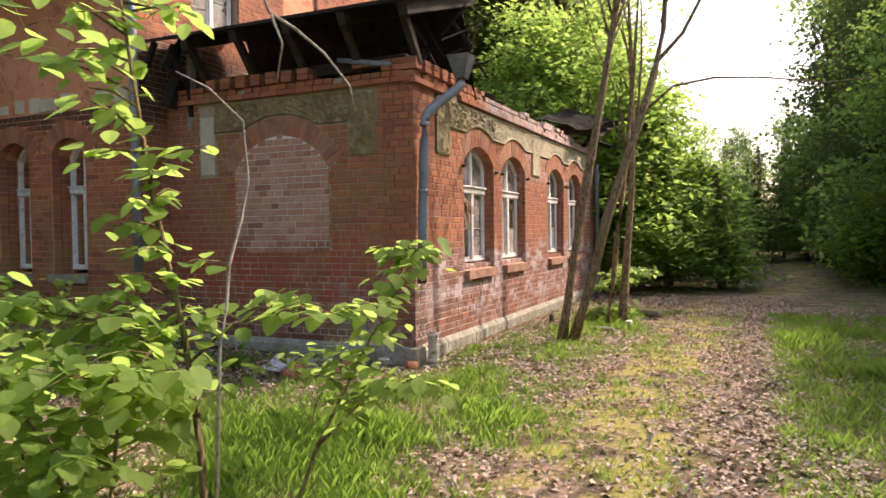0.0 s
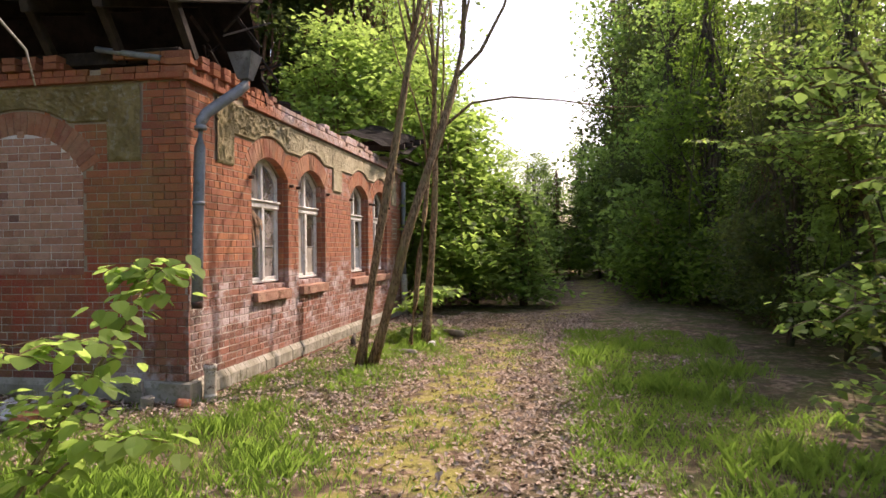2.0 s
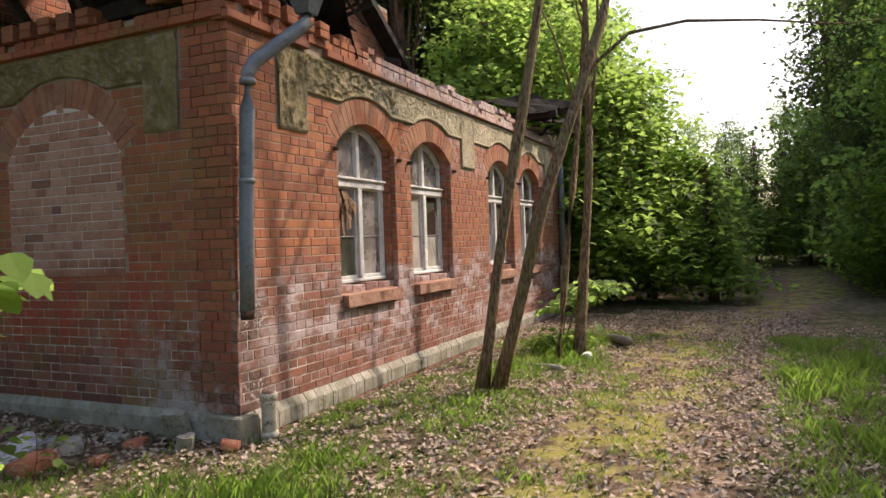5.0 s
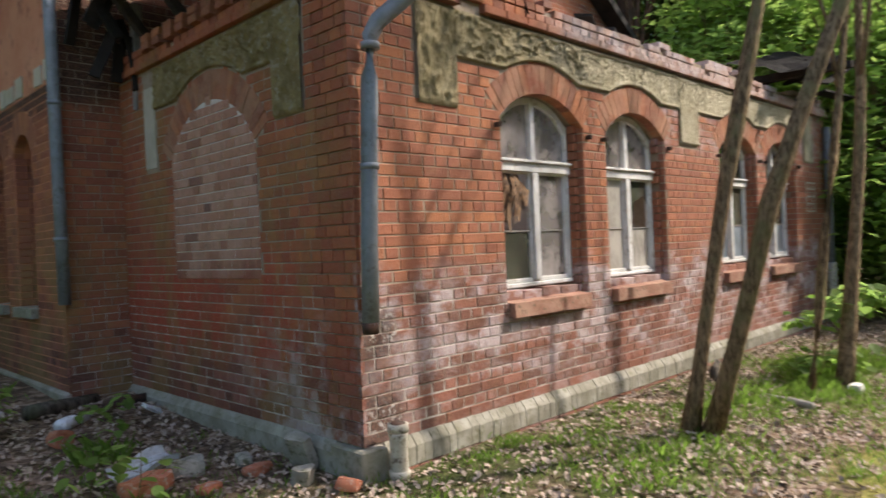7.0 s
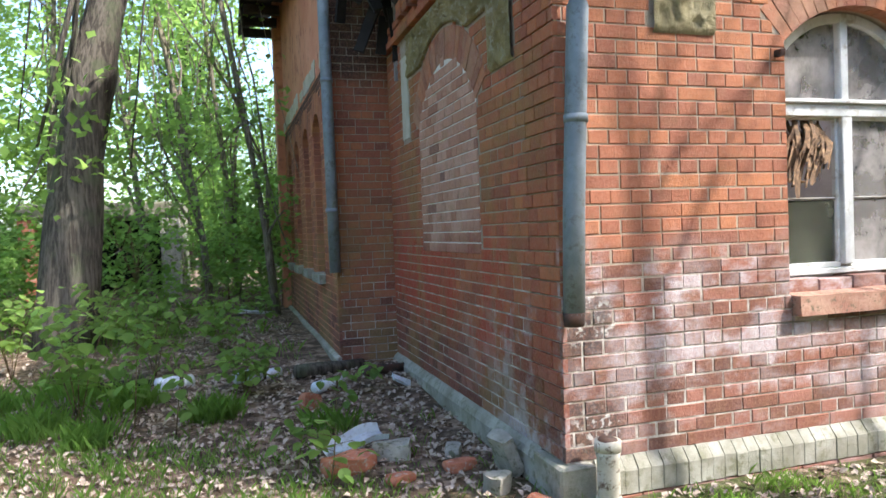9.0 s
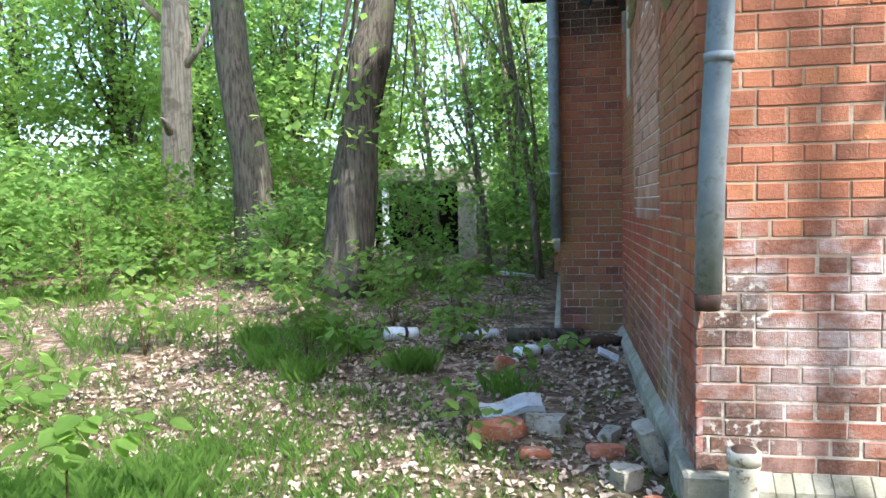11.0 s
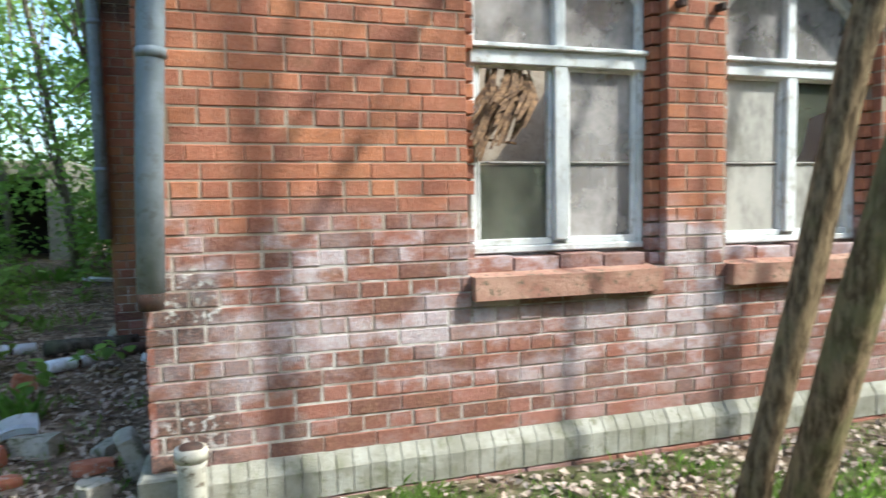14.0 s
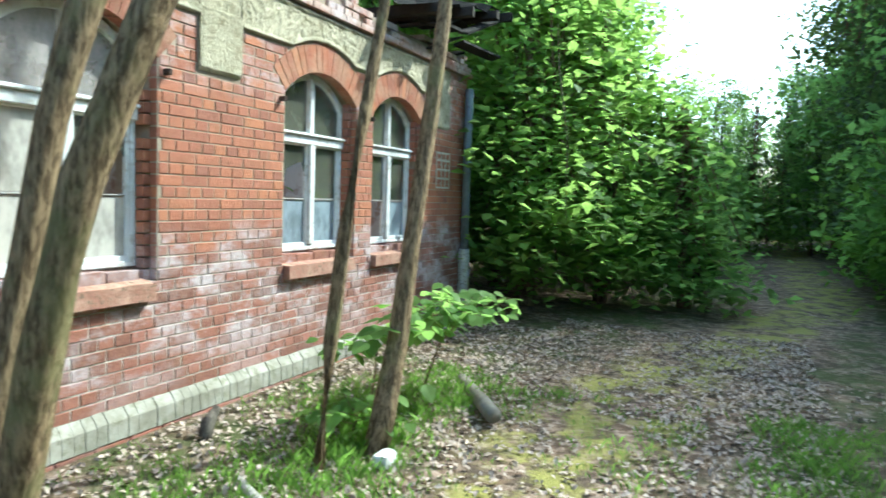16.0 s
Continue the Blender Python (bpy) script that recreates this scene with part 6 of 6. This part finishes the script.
tube("stem", [(-4.52, -1.25, 0.0), (-4.48, -1.27, 1.07), (-4.44, -1.28, 1.27), (-4.42, -1.28, 1.45), (-4.38, -1.33, 1.68), (-4.37, -1.36, 1.84), (-4.40, -1.36, 2.11), (-4.52, -1.27, 2.25), (-4.62, -1.18, 2.31)], [0.009, 0.008, 0.007, 0.008, 0.007, 0.006, 0.005, 0.004, 0.003], STONE, vine, 6)
tube("stem", [(-4.11, -1.78, 2.16), (-4.14, -1.77, 2.28), (-4.23, -1.69, 2.42), (-4.33, -1.60, 2.52), (-4.40, -1.52, 2.58), (-4.45, -1.51, 2.68), (-4.5, -1.4, 3.1)], [0.003, 0.004, 0.006, 0.007, 0.007, 0.008, 0.009], STONE, vine, 6)
tube("stem", [(-4.33, -1.50, 2.28), (-4.35, -1.55, 2.45), (-4.40, -1.53, 2.57)], [0.003, 0.005, 0.007], STONE, vine, 6)
sapling("hanging hazel twig with fresh leaves", [([(-5.6, -1.0, 3.0), (-5.42, -1.12, 2.62), (-5.33, -1.20, 2.33), (-5.27, -1.22, 2.22)], 0.006, 0.3, 4)], 0.10, 211, 0.06, twig=0.14)
sapling("dense hazel growth with large bright leaves", [
    ([(-5.0, -1.1, 0.0), (-5.05, -1.05, 0.45), (-5.15, -0.95, 0.85), (-5.3, -0.9, 1.1)], 0.012, 0.25, 22), ([(-5.0, -1.1, 0.05), (-4.85, -1.0, 0.5), (-4.75, -0.95, 0.9), (-4.6, -1.0, 1.1)], 0.012, 0.3, 20),
    ([(-5.4, -0.7, 0.0), (-5.5, -0.65, 0.5), (-5.6, -0.6, 1.0)], 0.011, 0.2, 20), ([(-4.7, -0.3, 0.0), (-4.75, -0.3, 0.5), (-4.85, -0.25, 1.0)], 0.011, 0.2, 22), ([(-5.75, -0.95, 0.0), (-5.8, -0.9, 0.35), (-5.85, -0.85, 0.6)], 0.01, 0.2, 14)], 0.11, 209, 0.032, twig=0.34)
for k, (x, y, h) in enumerate(((-2.3, 2.3, 0.75), (-2.0, 2.0, 0.5), (-1.1, 0.75, 0.35), (-0.9, 2.0, 0.3), (-1.25, 1.1, 0.3), (-2.9, 3.2, 0.8), (-1.6, 3.9, 0.4), (-0.6, 2.6, 0.25), (-3.6, 2.6, 0.9), (-1.9, 5.2, 0.6), (-1.2, 6.0, 0.5), (-2.6, 5.0, 0.7), (-4.6, 3.8, 1.0), (-1.4, 7.0, 0.5))):
    sapling("small leafy seedling on the forest floor", [([(x, y, ground_z(x, y) - 0.02), (x + 0.03, y, ground_z(x, y) + h * 0.5), (x + 0.05, y + 0.03, ground_z(x, y) + h)], 0.006, 0.3, 4 + int(h * 8))], 0.10, 220 + k, 0.06, LEAF, 0.05, 0.22)

for k, (x, y, h) in enumerate(((-2.7, 2.5, 1.0), (-2.3, 3.9, 0.7), (-3.6, 4.3, 0.9), (-1.7, 4.7, 0.6), (-4.3, 2.6, 0.8), (-2.9, 5.3, 0.8), (-1.5, 2.9, 0.45))):
    z = ground_z(x, y)
    g = random.Random(260 + k)
    stems = []
    for j in range(4):
        w = 1.57 * j + g.uniform(-0.5, 0.5)
        dx, dy, top = math.cos(w) * h * 0.33, math.sin(w) * h * 0.33, z + h * g.uniform(0.75, 1.05)
        stems.append(([(x, y, z - 0.02), (x + dx * 0.35, y + dy * 0.35, z + h * 0.45), (x + dx, y + dy, top)], 0.006, 0.3, 7))
    sapling("bushy leafy undergrowth sprout in the dead leaves", stems, 0.095, 240 + k, 0.05, LEAF_BRIGHT, 0.06, 0.22 + 0.06 * h)


# ---- grass, moss and dead leaves ----
def blades(count, region, density, seed, height=(0.05, 0.13), tuft=14):
    g = np.random.default_rng(seed)
    x0, x1, y0, y1 = region
    v, f = [], []
    made = 0
    while made < count:
        cx, cy = g.uniform(x0, x1), g.uniform(y0, y1)
        if g.uniform() > density(cx, cy):
            made += tuft * 0.3
            continue
        hh = g.uniform(*height) * (0.6 + 0.9 * density(cx, cy))
        for _ in range(tuft):
            x, y = cx + g.normal(0, 0.06), cy + g.normal(0, 0.06)
            z = ground_z(x, y) - 0.01
            w, lean = g.uniform(0, 6.28), g.uniform(0.1, 0.75)
            h = hh * g.uniform(0.5, 1.2)
            dx, dy = math.cos(w), math.sin(w)
            t = g.uniform(0.0008, 0.0019)
            o = len(v)
            v += [(x - dy * t, y + dx * t, z), (x + dy * t, y - dx * t, z),
                  (x + dx * h * lean * 0.35 + dy * t * 0.8, y + dy * h * lean * 0.35 - dx * t * 0.8, z + h * 0.62), (x + dx * h * lean, y + dy * h * lean, z + h)]
            f += [(o, o + 1, o + 2), (o, o + 2, o + 3)]
        made += tuft
    return np.array(v), np.array(f)


def verge(x, y):
    n = noise.noise(Vector((x * 0.9, y * 1.1, 4)))
    wall = math.exp(-((y + 1.15) / 0.65) ** 2) * (0.5 if x < 3 else 0.7)
    open_left = 1.0 * math.exp(-(((x + 2.5) / 1.75) ** 2 + ((y + 0.15) / 1.55) ** 2))
    south = 0.36 if y < -3.6 else 0.0
    centre = 0.12 if -3.3 < y < -1.9 else 0.0
    return max(0.0, min(1.0, (wall + open_left + south + centre) * (0.65 + 1.0 * n)))


grass = new("grass", array_mesh("grass", *blades(165000, (-6.5, 6.5, -5.6, 2.0), verge, 5), GRASS))
tagged(grass, "fresh green grass tufts beside the path and wall", "grass", kind="stuff")


def shaded_side(x, y):
    return max(0.0, min(1.0, 0.25 + 1.5 * noise.noise(Vector((x * 1.1, y * 1.1, 21))))) * (1.0 if y < -3.75 else 0.1)


tall_grass = new("tall_grass", array_mesh("tall_grass", *blades(15000, (-5.5, 5.0, -6.0, -3.6), shaded_side, 15, (0.08, 0.17), 14), GRASS))
tagged(tall_grass, "taller grass tufts on the shaded path side", "grass", kind="stuff")


def wood_floor(x, y):
    return max(0.0, min(1.0, 0.55 + 1.3 * noise.noise(Vector((x * 0.5, y * 0.5, 8))))) * (1 if y > 4 or x < -2.4 else 0.12)


wood_grass = new("undergrowth", array_mesh("undergrowth", *blades(12000, (-9, -0.9, 0.6, 9.0), wood_floor, 6, (0.07, 0.18), 12), GRASS))
tagged(wood_grass, "grass and herbs on the floor of the wood", "undergrowth", kind="stuff")
for k, (x, y, n) in enumerate(((-1.75, 2.35, 700), (-2.4, 2.9, 500), (-0.95, 1.7, 160), (-2.9, 3.5, 700), (-3.4, 3.0, 700), (-2.95, 2.3, 900), (-2.55, 1.95, 700), (1.15, -0.25, 240), (2.5, -0.3, 120), (0.75, -0.35, 100))):
    tuft_ob = new("grass_tuft", array_mesh("grass_tuft", *blades(n, (x - 0.10, x + 0.10, y - 0.10, y + 0.10), lambda a, b: 0.5, 40 + k, (0.10, 0.20) if x < 0 else (0.05, 0.09), 20), GRASS))
    tagged(tuft_ob, "dense tuft of dark green grass", "grass", "grass tufts", kind="stuff")
g = np.random.default_rng(8)
places = []
for x0, x1, y0, y1, n in ((-6, 10, -4.2, -1.3, 21000), (-4.5, 0.0, -0.5, 3.6, 6500), (-0.6, 9, -1.5, -0.1, 5500), (-6, 8, -5.5, -3.6, 2500), (-7, -0.8, 3.2, 8, 3500)):
    for x, y in zip(g.uniform(x0, x1, n), g.uniform(y0, y1, n)):
        if -2.9 < y < -2.0 and g.uniform() < 0.55 or noise.noise(Vector((x * 0.8, y * 0.8, 12))) < -0.5:
            continue
        places.append((x, y, ground_z(x, y) + g.uniform(0.003, 0.025)))
litter = new("leaf_litter", array_mesh("leaf_litter", *leaf_cloud(places, np.full(len(places), 0.050), 77, 0.35, 0.35, 0.65), DEAD_LEAF))
tagged(litter, "dry brown fallen leaves over the ground", "leaf litter", kind="stuff")
